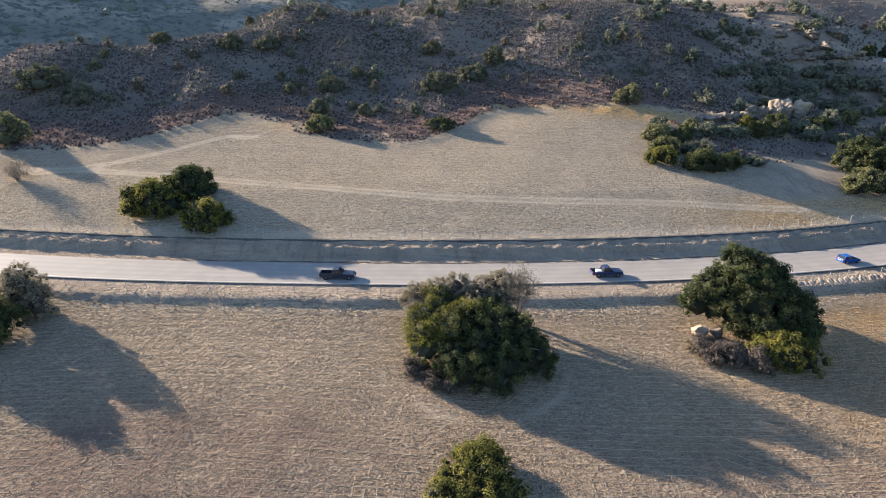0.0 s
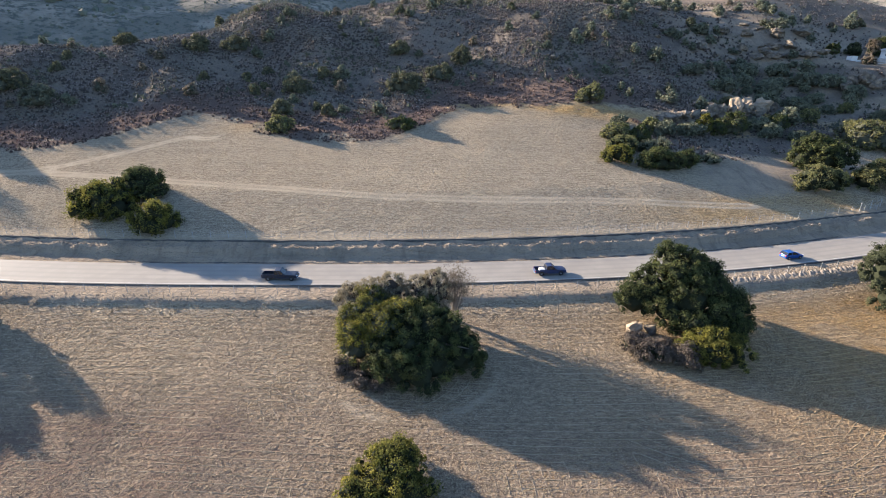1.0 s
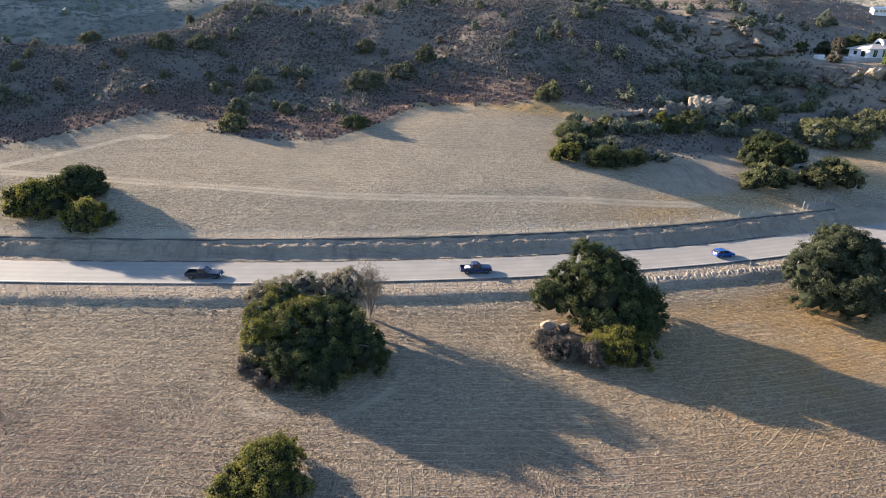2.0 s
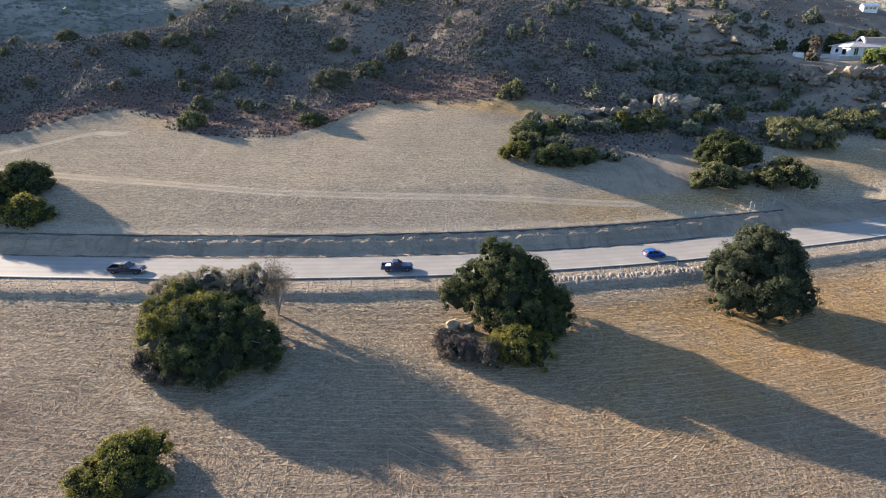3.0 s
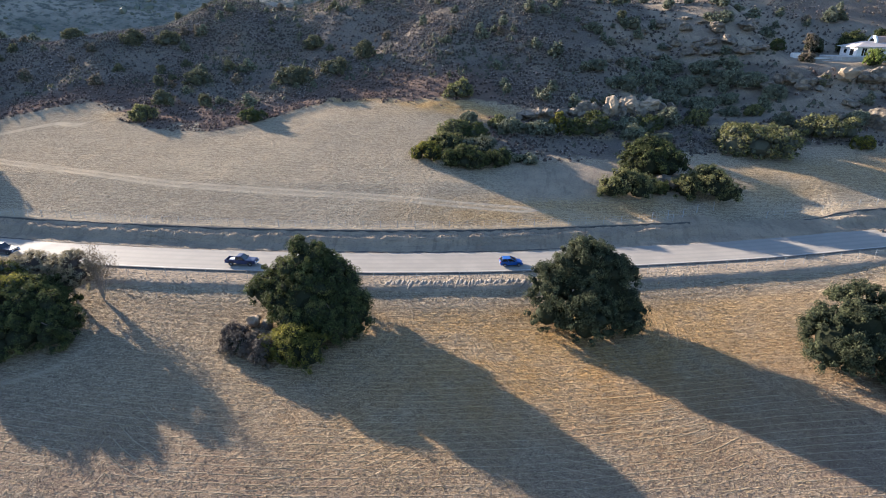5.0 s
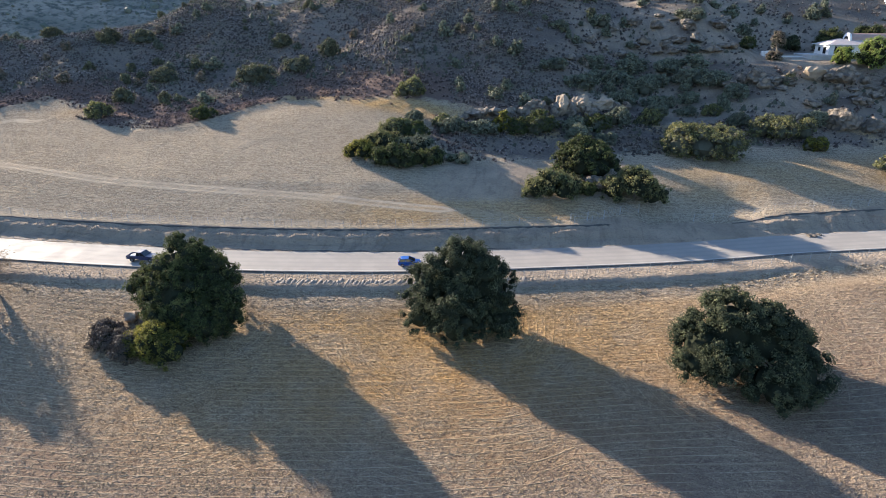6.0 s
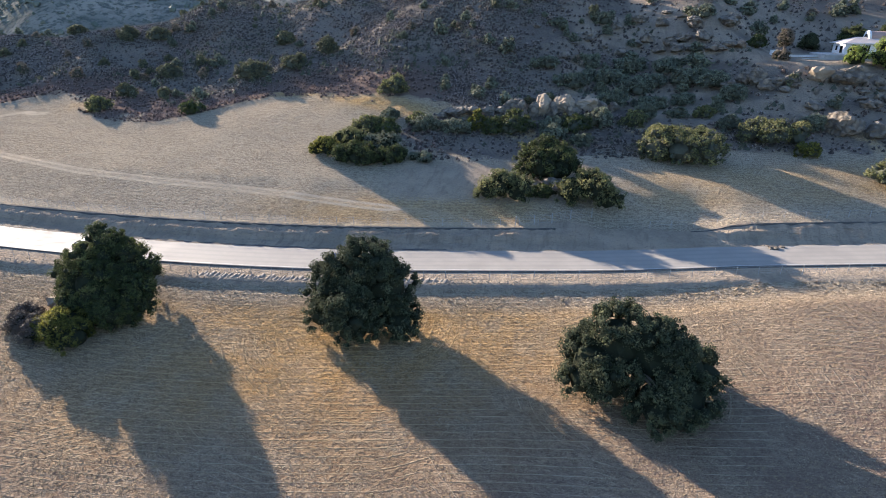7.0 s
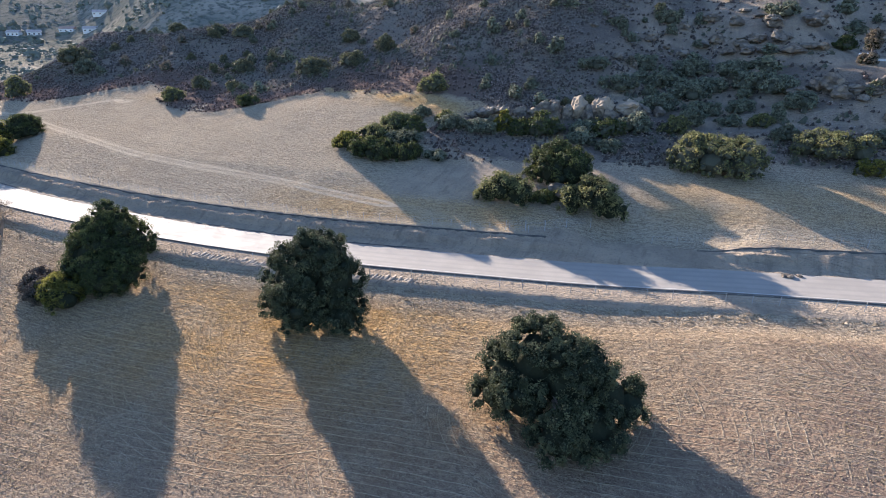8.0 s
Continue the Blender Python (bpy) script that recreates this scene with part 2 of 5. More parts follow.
    swaths = n.math("MULTIPLY", n.math("MAXIMUM", swath, loop), n.span(fine, 0.4, 0.62, 1.0, 0.45))
    straw = n.mix(n.math("MULTIPLY", swaths, 0.75), straw, (0.5, 0.42, 0.305))
    straw = n.mix(n.math("MULTIPLY", gold, n.span(mid, 0.3, 0.6, 0.45, 1.0)), straw, (1.2, 0.965, 0.62), "MULTIPLY")
    soil = n.mix(n.span(mid, 0.35, 0.65), (0.37, 0.296, 0.215), (0.29, 0.236, 0.176))
    soil = n.mix(n.span(fine, 0.5, 0.75, 0.0, 0.6), soil, (0.165, 0.138, 0.108))
    soil = n.mix(n.span(n.noise(1.3, 4, 0.6, (1, 0.2, 0.2)), 0.5, 0.7, 0.0, 0.5), soil, (0.175, 0.145, 0.114))
    slope = n.mix(n.span(big, 0.38, 0.62), (0.15, 0.127, 0.107), (0.22, 0.184, 0.148))
    slope = n.mix(n.span(mid, 0.5, 0.75, 0.0, 0.8), slope, (0.24, 0.195, 0.142))
    slope = n.mix(n.span(fine, 0.48, 0.66, 0.0, 0.8), slope, (0.075, 0.064, 0.054))
    slope = n.mix(n.math("MULTIPLY", ruddy, 0.7), slope, (0.15, 0.1, 0.08))
    wheels = n.span(n.math("ABSOLUTE", n.math("SUBTRACT", n.attribute("way"), 0.85)), 0.25, 0.65, 1.0, 0.0)
    rut = n.math("MAXIMUM", rut, n.math("MULTIPLY", wheels, n.span(n.noise(9, 3), 0.3, 0.55, 0.45, 1.0)))
    base = n.mix(n.math("MULTIPLY", rut, 0.95), straw, n.mix(n.span(fine, 0.4, 0.7, 0.0, 0.4), (0.47, 0.385, 0.275), (0.33, 0.27, 0.195)))
    base = n.mix(n.span(n.math("ADD", hill, n.span(mid, 0.3, 0.7, -0.25, 0.25)), 0.3, 0.7), base, slope)
    base = n.mix(n.span(n.math("ADD", dirt, n.span(fine, 0.3, 0.7, -0.22, 0.22)), 0.25, 0.75), base, soil)
    # scrubby slopes beyond the valley
    scrub = n.mix(n.span(n.noise(60, 5), 0.42, 0.6), (0.2, 0.19, 0.155), (0.34, 0.3, 0.24))
    scrub = n.mix(n.math("MULTIPLY", gold, n.span(n.noise(38, 4), 0.4, 0.6, 0.3, 1.0)), scrub, (0.2, 0.19, 0.145))
    scrub = n.mix(n.span(n.noise(7, 5, 0.7), 0.47, 0.6), scrub, (0.115, 0.12, 0.1))
    scrub = n.mix(n.span(n.noise(3.2, 4, 0.7), 0.52, 0.66, 0.0, 0.7), scrub, (0.24, 0.205, 0.16))
    scrub = n.mix(n.math("MULTIPLY", dirt, 0.9), scrub, (0.42, 0.36, 0.27))
    n.set("Base Color", n.mix(n.attribute("far"), base, scrub))
    relief = n.math("ADD", n.math("MULTIPLY", fine, -0.36), n.math("MULTIPLY", n.span(tuft, 0.0, 0.42, 0.07, 0.0), 1.0))
    relief = n.math("ADD", relief, n.math("ADD", n.math("MULTIPLY", grit, 0.06), n.math("ADD", n.math("MULTIPLY", streak, -0.16), n.math("MULTIPLY", swaths, 0.26))))
    relief = n.math("ADD", relief, n.math("ADD", n.math("MULTIPLY", rows, -0.3), n.math("MULTIPLY", clump, -0.75)))
    relief = n.math("MULTIPLY", relief, n.span(mown, 0.0, 1.0, 0.95, 1.0))
    relief = n.math("ADD", relief, n.math("MULTIPLY", n.attribute("far"), n.math("MULTIPLY", n.noise(6, 5, 0.7), 3.5)))
    return n.bump(relief, 1.0, 0.8).mat


def road_material():
    n = Nodes("worn_asphalt", 0.8, specular=0.08)
    along = n.attribute("lane")
    mid, fine = n.noise(3.5, 5), n.noise(0.3, 5, 0.7)
    c = n.mix(n.span(mid, 0.35, 0.68), (0.25, 0.23, 0.2), (0.29, 0.266, 0.23))
    c = n.mix(n.math("MULTIPLY", n.span(n.math("SINE", n.math("MULTIPLY", along, 3.4)), -0.2, 0.9), 0.4), c, (0.215, 0.2, 0.178))
    c = n.mix(n.span(n.noise(9, 4, 0.6, (0.12, 1, 1)), 0.5, 0.75, 0.0, 0.4), c, (0.33, 0.295, 0.245))
    c = n.mix(n.span(fine, 0.55, 0.8, 0.0, 0.5), c, (0.17, 0.16, 0.145))
    n.set("Base Color", c)
    n.set("Roughness", n.span(mid, 0.3, 0.7, 0.68, 0.85))
    return n.bump(fine, 0.25, 0.02).mat


def plain(name, colour, second=None, size=0.5, roughness=0.7, metallic=0.0, specular=0.3, relief=0.2, depth=0.02):
    """One surface with grain and stains at two scales."""
    n = Nodes(name, roughness, metallic, specular)
    second = second or tuple(0.7 * c for c in colour)
    c = n.mix(n.span(n.noise(size * 4, 4), 0.35, 0.7, 0.0, 0.7), colour, second)
    c = n.mix(n.span(n.noise(size * 0.4, 5, 0.7), 0.45, 0.8, 0.0, 0.5), c, tuple(0.6 * x for x in second))
    n.set("Base Color", c)
    return n.bump(n.noise(size * 0.5, 5, 0.7), relief, depth).mat


def leaf_material(name, dark, light, tip, through_light=0.2):
    n = Nodes(name, 0.7, specular=0.12)
    r = n.island()
    c = n.mix(n.span(r, 0.05, 0.95), dark, light)
    c = n.mix(n.span(r, 0.86, 0.99, 0.0, 0.32), c, tip)
    c = n.mix(n.span(n.noise(3.0, 3), 0.48, 0.64, 0.0, 0.75), c, tip)
    c = n.mix(n.span(n.noise(3.6, 2), 0.46, 0.6, 0.0, 0.65), c, dark)
    n.set("Base Color", c)
    soft_light = n.tree.nodes.new("ShaderNodeBsdfTranslucent")
    n.put(soft_light.inputs[0], c)
    blend = n.tree.nodes.new("ShaderNodeMixShader")
    blend.inputs[0].default_value = through_light
    n.tree.links.new(n.bsdf.outputs[0], blend.inputs[1])
    n.tree.links.new(soft_light.outputs[0], blend.inputs[2])
    n.tree.links.new(blend.outputs[0], n.out.inputs[0])
    return n.mat


def brush_material(name, colours):
    n = Nodes(name, 0.9, specular=0.1)
    r = n.island()
    patch = n.noise(22, 3)
    c = n.mix(n.span(r, 0.0, 0.6), colours[0], colours[1])
    c = n.mix(n.span(r, 0.6, 1.0, 0.0, 0.8), c, colours[2])
    c = n.mix(n.span(patch, 0.42, 0.6, 0.0, 0.75), c, colours[3])
    c = n.mix(n.span(n.noise(34, 3), 0.5, 0.64, 0.0, 0.6), c, colours[-1])
    n.set("Base Color", c)
    return n.mat


def rock_material():
    n = Nodes("sandstone", 0.9, specular=0.15)
    mid, fine = n.noise(1.6, 5), n.noise(0.22, 6, 0.7)
    c = n.mix(n.span(mid, 0.35, 0.65), (0.3, 0.238, 0.17), (0.21, 0.18, 0.145))
    c = n.mix(n.span(fine, 0.5, 0.7, 0.0, 0.8), c, (0.13, 0.112, 0.095))
    c = n.mix(n.span(n.random(), 0.4, 1.0, 0.0, 0.5), c, (0.21, 0.188, 0.157))
    n.set("Base Color", c)
    seam = n.span(n.cells(1.5), 0.35, 0.7, 0.0, 1.0)
    n.set("Base Color", n.mix(n.math("MULTIPLY", seam, 0.6), c, (0.07, 0.062, 0.055)))
    return n.bump(n.math("ADD", n.math("MULTIPLY", seam, -0.8), n.math("ADD", fine, n.math("MULTIPLY", mid, 1.5))), 1.0, 0.4).mat


def paint(name, colour, roughness=0.42):
    n = Nodes(name, roughness, specular=0.3)
    n.set("Base Color", n.mix(n.span(n.noise(0.5, 4), 0.4, 0.75, 0.0, 0.35), colour, tuple(0.55 * c + 0.03 for c in colour)))
    n.set("Coat Weight", 0.15), n.set("Coat Roughness", 0.2)
    return n.mat


M_GROUND, M_ROAD, M_ROCK = ground_material(), road_material(), rock_material()
M_ORANGE_ROCK = plain("orange_sandstone", (0.33, 0.26, 0.185), (0.24, 0.19, 0.14), 0.6, 0.92, specular=0.12, relief=0.8, depth=0.12)
M_BARK = plain("oak_bark", (0.17, 0.14, 0.115), (0.10, 0.085, 0.07), 0.4, 0.95, relief=0.8, depth=0.06)
M_DEADWOOD = plain("grey_deadwood", (0.27, 0.235, 0.2), (0.17, 0.145, 0.125), 0.4, 0.95, relief=0.6, depth=0.03)
M_OAK = leaf_material("oak_leaves", (0.032, 0.042, 0.017), (0.08, 0.096, 0.034), (0.175, 0.175, 0.056), 0.28)
M_OAK_GREY = leaf_material("grey_oak_leaves", (0.034, 0.042, 0.023), (0.082, 0.093, 0.048), (0.165, 0.168, 0.082))
# yellow-green leaves, brightened further to paint in sun on the thicket's left boughs
M_SUMAC = leaf_material("yellow_green_leaves", (0.058, 0.062, 0.018), (0.185, 0.178, 0.04), (0.38, 0.33, 0.06), 0.4)
M_OLIVE = leaf_material("olive_leaves", (0.082, 0.088, 0.04), (0.185, 0.185, 0.078), (0.32, 0.29, 0.12), 0.36)
# olive leaves made paler and greyer, so the colour carries the distance haze
M_HAZED = leaf_material("hazed_olive_leaves", (0.075, 0.078, 0.045), (0.135, 0.134, 0.075), (0.225, 0.21, 0.115))
# scrub leaf colour lightened to hold the haze of the east slope
M_DARK_SCRUB = leaf_material("dark_scrub_leaves", (0.1, 0.112, 0.082), (0.185, 0.196, 0.13), (0.27, 0.27, 0.18))
M_SAGE = leaf_material("sage_leaves", (0.085, 0.095, 0.068), (0.16, 0.168, 0.112), (0.26, 0.25, 0.16))
M_PEPPER = leaf_material("pepper_tree_leaves", (0.14, 0.18, 0.045), (0.25, 0.29, 0.07), (0.38, 0.4, 0.11), 0.35)
M_DRY = leaf_material("dry_twigs", (0.12, 0.095, 0.07), (0.2, 0.165, 0.12), (0.31, 0.26, 0.18))
M_TWIGGY = leaf_material("grey_twigs", (0.062, 0.05, 0.04), (0.125, 0.1, 0.08), (0.22, 0.18, 0.135), 0.05)
M_FLUFF = leaf_material("feathery_dry_leaves", (0.19, 0.165, 0.115), (0.3, 0.265, 0.18), (0.42, 0.375, 0.25), 0.4)
# near-black crown cores: the shade between leaf clumps, put into the colour
M_INNER = plain("inner_shade", (0.03, 0.034, 0.02), (0.02, 0.023, 0.015), 0.6, 0.95, specular=0.05)
# paler core shade, lightened towards haze for the far bushes
M_INNER_PALE = plain("pale_inner_shade", (0.08, 0.083, 0.06), (0.06, 0.062, 0.046), 0.6, 0.95, specular=0.05)
M_BRUSH = brush_material("dry_brush", ((0.16, 0.133, 0.122), (0.25, 0.207, 0.187), (0.42, 0.35, 0.31), (0.17, 0.168, 0.136), (0.28, 0.2, 0.155)))
M_RUDDY = brush_material("ruddy_brush", ((0.165, 0.115, 0.097), (0.25, 0.177, 0.148), (0.37, 0.28, 0.235), (0.18, 0.14, 0.12), (0.26, 0.165, 0.128)))
# brush cores darker than their leaves: inner shade painted as colour
M_RUDDY_INNER = plain("ruddy_core_shade", (0.07, 0.05, 0.042), (0.05, 0.038, 0.032), 0.6, 0.95, specular=0.05)
M_BRUSH_INNER = plain("brush_core_shade", (0.075, 0.062, 0.054), (0.055, 0.046, 0.04), 0.6, 0.95, specular=0.05)
M_FAR_WOOD = brush_material("far_scrub", ((0.1, 0.112, 0.086), (0.155, 0.16, 0.125), (0.23, 0.22, 0.17), (0.12, 0.13, 0.1)))
M_STRAW = brush_material("stubble", ((0.20, 0.15, 0.098), (0.30, 0.235, 0.155), (0.43, 0.35, 0.24), (0.28, 0.20, 0.11)))
M_CHALK = plain("faded_white_line", (0.5, 0.48, 0.44), (0.34, 0.32, 0.28), 0.5, 0.7)
M_KERB = plain("asphalt_kerb", (0.06, 0.056, 0.052), (0.1, 0.094, 0.085), 0.5, 0.85, relief=0.4)
M_GALV = plain("galvanised_steel", (0.42, 0.42, 0.41), (0.27, 0.26, 0.25), 0.2, 0.5, metallic=0.6)
M_RUBBER = plain("black_rubber", (0.018, 0.018, 0.018), (0.03, 0.028, 0.026), 0.2, 0.85)
M_RIM = plain("alloy_rim", (0.45, 0.45, 0.46), (0.25, 0.25, 0.25), 0.1, 0.3, metallic=0.9)
M_TRIM = plain("black_plastic", (0.02, 0.02, 0.022), (0.03, 0.03, 0.03), 0.2, 0.6)
M_CHROME = plain("chrome", (0.7, 0.7, 0.7), (0.5, 0.5, 0.5), 0.2, 0.15, metallic=1.0)
M_LAMP = plain("headlamp_glass", (0.75, 0.76, 0.78), (0.6, 0.6, 0.62), 0.1, 0.1, specular=0.6)
M_RED = plain("red_lamp_glass", (0.35, 0.02, 0.02), (0.25, 0.015, 0.015), 0.1, 0.15, specular=0.6)
M_GLASS = plain("dark_glass", (0.015, 0.018, 0.022), (0.02, 0.02, 0.022), 0.5, 0.06, specular=0.8, relief=0.0)
M_BLUE = paint("blue_car_paint", (0.008, 0.075, 0.31))
M_NAVY = paint("navy_car_paint", (0.018, 0.03, 0.085))
M_BLACK = paint("black_car_paint", (0.012, 0.018, 0.036))
M_CARGO = plain("white_boxes", (0.65, 0.65, 0.63), (0.45, 0.45, 0.44), 0.2, 0.7)
M_STUCCO = plain("white_stucco", (0.68, 0.66, 0.63), (0.58, 0.56, 0.53), 0.6, 0.9)
M_ROOF = plain("pale_roofing", (0.44, 0.375, 0.34), (0.33, 0.285, 0.26), 0.6, 0.85)
M_BLUE_ROOF = plain("pale_blue_roofing", (0.3, 0.38, 0.5), (0.22, 0.28, 0.37), 0.5, 0.7)
M_TILE = plain("terracotta_roofing", (0.36, 0.24, 0.19), (0.28, 0.19, 0.155), 0.5, 0.85)
M_CONCRETE = plain("concrete", (0.45, 0.43, 0.40), (0.33, 0.31, 0.29), 0.8, 0.9)


# ---------------------------------------------------------------- mesh helpers
def poly_mesh(name, co, faces, mats, index=None, smooth=False):
    """A mesh from arrays: co (n, 3); faces (m, 3) or (m, 4)."""
    co, faces = np.asarray(co, np.float32), np.asarray(faces, np.int32)
    me = bpy.data.meshes.new(name)
    m, k = faces.shape
    me.vertices.add(len(co))
    me.vertices.foreach_set("co", co.ravel())
    me.loops.add(m * k)
    me.loops.foreach_set("vertex_index", faces.ravel())
    me.polygons.add(m)
    me.polygons.foreach_set("loop_start", np.arange(0, m * k, k, dtype=np.int32))
    for mat in mats:
        me.materials.append(mat)
    if index is not None:
        me.polygons.foreach_set("material_index", np.asarray(index, np.int32))
    me.polygons.foreach_set("use_smooth", np.full(m, smooth))
    me.update(calc_edges=True)
    return me


def thing(name, label, category, at, turn=0.0, group="", kind=""):
    ob = new(name)
    ob.matrix_world = pose(*at, 0, 0, turn)
    return tagged(ob, label, category, group, kind)


def part(name, shape, material, parent, label=""):
    """Links a bmesh or a mesh as one object under parent, in the parent's own axes."""
    if isinstance(shape, bmesh.types.BMesh):
        me = bpy.data.meshes.new(name)
        shape.to_mesh(me)
        shape.free()
    else:
        me = shape
    if material is not None and not me.materials:
        me.materials.append(material)
    ob = new(name, me)
    ob.parent = parent
    return tagged(ob, label)


def box(x0, x1, y0, y1, z0, z1, bevel=0.0, bm=None, segments=1):
    own = bmesh.new()
    bmesh.ops.create_cube(own, size=1)
    for v in own.verts:
        v.co = Vector(((x0 + x1) / 2 + v.co.x * (x1 - x0), (y0 + y1) / 2 + v.co.y * (y1 - y0), (z0 + z1) / 2 + v.co.z * (z1 - z0)))
    if bevel:
        bmesh.ops.bevel(own, geom=own.edges[:], offset=bevel, segments=segments, affect="EDGES", profile=0.6)
    return merge(bm, own)


def merge(bm, own):
    if bm is None:
        return own
    me = bpy.data.meshes.new("tmp")
    own.to_mesh(me)
    own.free()
    bm.from_mesh(me)
    bpy.data.meshes.remove(me)
    return bm


def rod(a, b, r0, r1=None, sides=6, bm=None):
    """A tapered rod from a to b."""
    a, b = Vector(a), Vector(b)
    own = bmesh.new()
    bmesh.ops.create_cone(own, cap_ends=True, segments=sides, radius1=r0, radius2=r0 if r1 is None else r1, depth=(b - a).length)
    turn = (b - a).to_track_quat("Z", "Y").to_matrix().to_4x4()
    bmesh.ops.transform(own, matrix=Matrix.Translation((a + b) / 2) @ turn, verts=own.verts)
    return merge(bm, own)


def tube(points, radii, sides=6, bm=None):
    """A tapered tube through points."""
    bm = bm or bmesh.new()
    rings = []
    pts = [Vector(p) for p in points]
    for i, p in enumerate(pts):
        d = (pts[min(i + 1, len(pts) - 1)] - pts[max(i - 1, 0)]).normalized()
        s = d.cross(Vector((0.31, 0.9, 0.2))).normalized()
        w = d.cross(s)
        rings.append([bm.verts.new(p + radii[i] * (math.cos(2 * math.pi * k / sides) * s + math.sin(2 * math.pi * k / sides) * w)) for k in range(sides)])
    for r, q in zip(rings, rings[1:]):
        for k in range(sides):
            bm.faces.new((r[k], r[(k + 1) % sides], q[(k + 1) % sides], q[k]))
    bm.faces.new(rings[0][::-1]), bm.faces.new(rings[-1])
    return bm


def ball_arrays(level):
    bm = bmesh.new()
    bmesh.ops.create_icosphere(bm, subdivisions=level, radius=1)
    co = np.array([v.co[:] for v in bm.verts])
    fa = np.array([[v.index for v in f.verts] for f in bm.faces])
    bm.free()
    return co, fa


TENT = (np.array([(1, 0, -0.6), (0, 1, -0.6), (-1, 0, -0.6), (0, -1, -0.6), (0.1, 0.1, 1)], float), np.array([(0, 1, 4), (1, 2, 4), (2, 3, 4), (3, 0, 4)]))
BALL1, BALL2, BALL3, BALL4 = ball_arrays(1), ball_arrays(2), ball_arrays(3), ball_arrays(4)


def unit(a):
    return a / np.maximum(np.linalg.norm(a, axis=-1, keepdims=True), 1e-9)


def leaf_arrays(rng, centres, normals, size, lean=0.7, slim=0.34):
    """Small folded leaf sprays, two triangles each."""
    n = len(centres)
    nrm = unit(normals + lean * rng.normal(size=(n, 3)))
    a = unit(np.cross(nrm, rng.normal(size=(n, 3))))
    b = np.cross(nrm, a)
    s = (size * rng.uniform(0.65, 1.35, n))[:, None]
    co = np.stack([centres - a * s * 0.5, centres + b * s * slim + nrm * s * 0.1, centres + a * s * 0.5 - nrm * s * 0.08, centres - b * s * slim + nrm * s * 0.1], 1)
    k = 4 * np.arange(n)[:, None]
    fa = np.concatenate([k + np.array([[0, 1, 2]]), k + np.array([[0, 2, 3]])], 1).reshape(-1, 3)
    return co.reshape(-1, 3), fa


def crown_mesh(name, rng, lobes, leaf, clump, leaf_size, per_clump, fill=0.62, thin=1.0, inner_mat=None):
    """A crown: lobes (x, y, z, r, squash), each studded with clumps of leaf sprays round dark solid cores that paint in
    the shade between clumps.
    """
    cl = []
    for x, y, z, r, q in lobes:
        k = max(6, int(3.7 * thin * (r / clump) ** 2))
        d = unit(rng.normal(size=(k, 3)))
        d[:, 2] = np.where(d[:, 2] < -0.6, -d[:, 2], d[:, 2])
        rr = r * (1 + 0.1 * np.sin(3.1 * d[:, 0] + 5 * d[:, 2] + x) * np.sin(4.3 * d[:, 1] + y)) * rng.uniform(0.74, 1.08, k)
        p = np.array([x, y, z]) + d * rr[:, None] * np.array([1, 1, q])
        cl.append(np.concatenate([p, (clump * rng.uniform(0.5, 1.35, k))[:, None], d], 1))
    cl = np.concatenate(cl)
    keep = np.ones(len(cl), bool)
    for x, y, z, r, q in lobes:
        keep &= np.linalg.norm((cl[:, :3] - (x, y, z)) / (1, 1, q), axis=1) > 0.77 * r
    keep &= cl[:, 2] > -0.5
    cl = cl[keep]
    cl[:, 2] = np.maximum(cl[:, 2], 0.25)
    n = len(cl)
    # leaf sprays on the upper and outer side of each clump
    i = np.repeat(np.arange(n), per_clump)
    d = unit(rng.normal(size=(len(i), 3)) + 0.8 * cl[i, 4:7] + (0, 0, 0.3))
    c = cl[i, :3] + d * (cl[i, 3] * rng.uniform(0.55, 1.1, len(i)))[:, None]
    c[:, 2] = np.maximum(c[:, 2], 0.05)
    co, fa = leaf_arrays(rng, c, d, leaf_size, 0.45, 0.4)
    # the inside: solid cores whose dark colour stands in for shade
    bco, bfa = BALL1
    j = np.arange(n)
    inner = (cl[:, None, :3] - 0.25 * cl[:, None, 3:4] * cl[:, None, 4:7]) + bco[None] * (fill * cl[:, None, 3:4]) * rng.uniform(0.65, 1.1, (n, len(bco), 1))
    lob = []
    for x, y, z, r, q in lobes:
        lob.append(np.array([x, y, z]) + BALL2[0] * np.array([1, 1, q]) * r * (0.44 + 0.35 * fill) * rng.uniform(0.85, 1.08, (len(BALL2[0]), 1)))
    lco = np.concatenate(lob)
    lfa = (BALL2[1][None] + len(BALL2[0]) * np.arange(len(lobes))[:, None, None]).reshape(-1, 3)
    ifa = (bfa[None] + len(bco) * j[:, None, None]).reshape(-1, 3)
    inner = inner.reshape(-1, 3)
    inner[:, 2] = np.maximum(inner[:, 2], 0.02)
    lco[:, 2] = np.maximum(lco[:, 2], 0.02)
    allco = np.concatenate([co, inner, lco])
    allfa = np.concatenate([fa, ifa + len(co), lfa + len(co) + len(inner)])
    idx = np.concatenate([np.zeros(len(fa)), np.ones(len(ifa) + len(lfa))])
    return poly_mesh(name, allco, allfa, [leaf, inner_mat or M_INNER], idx)


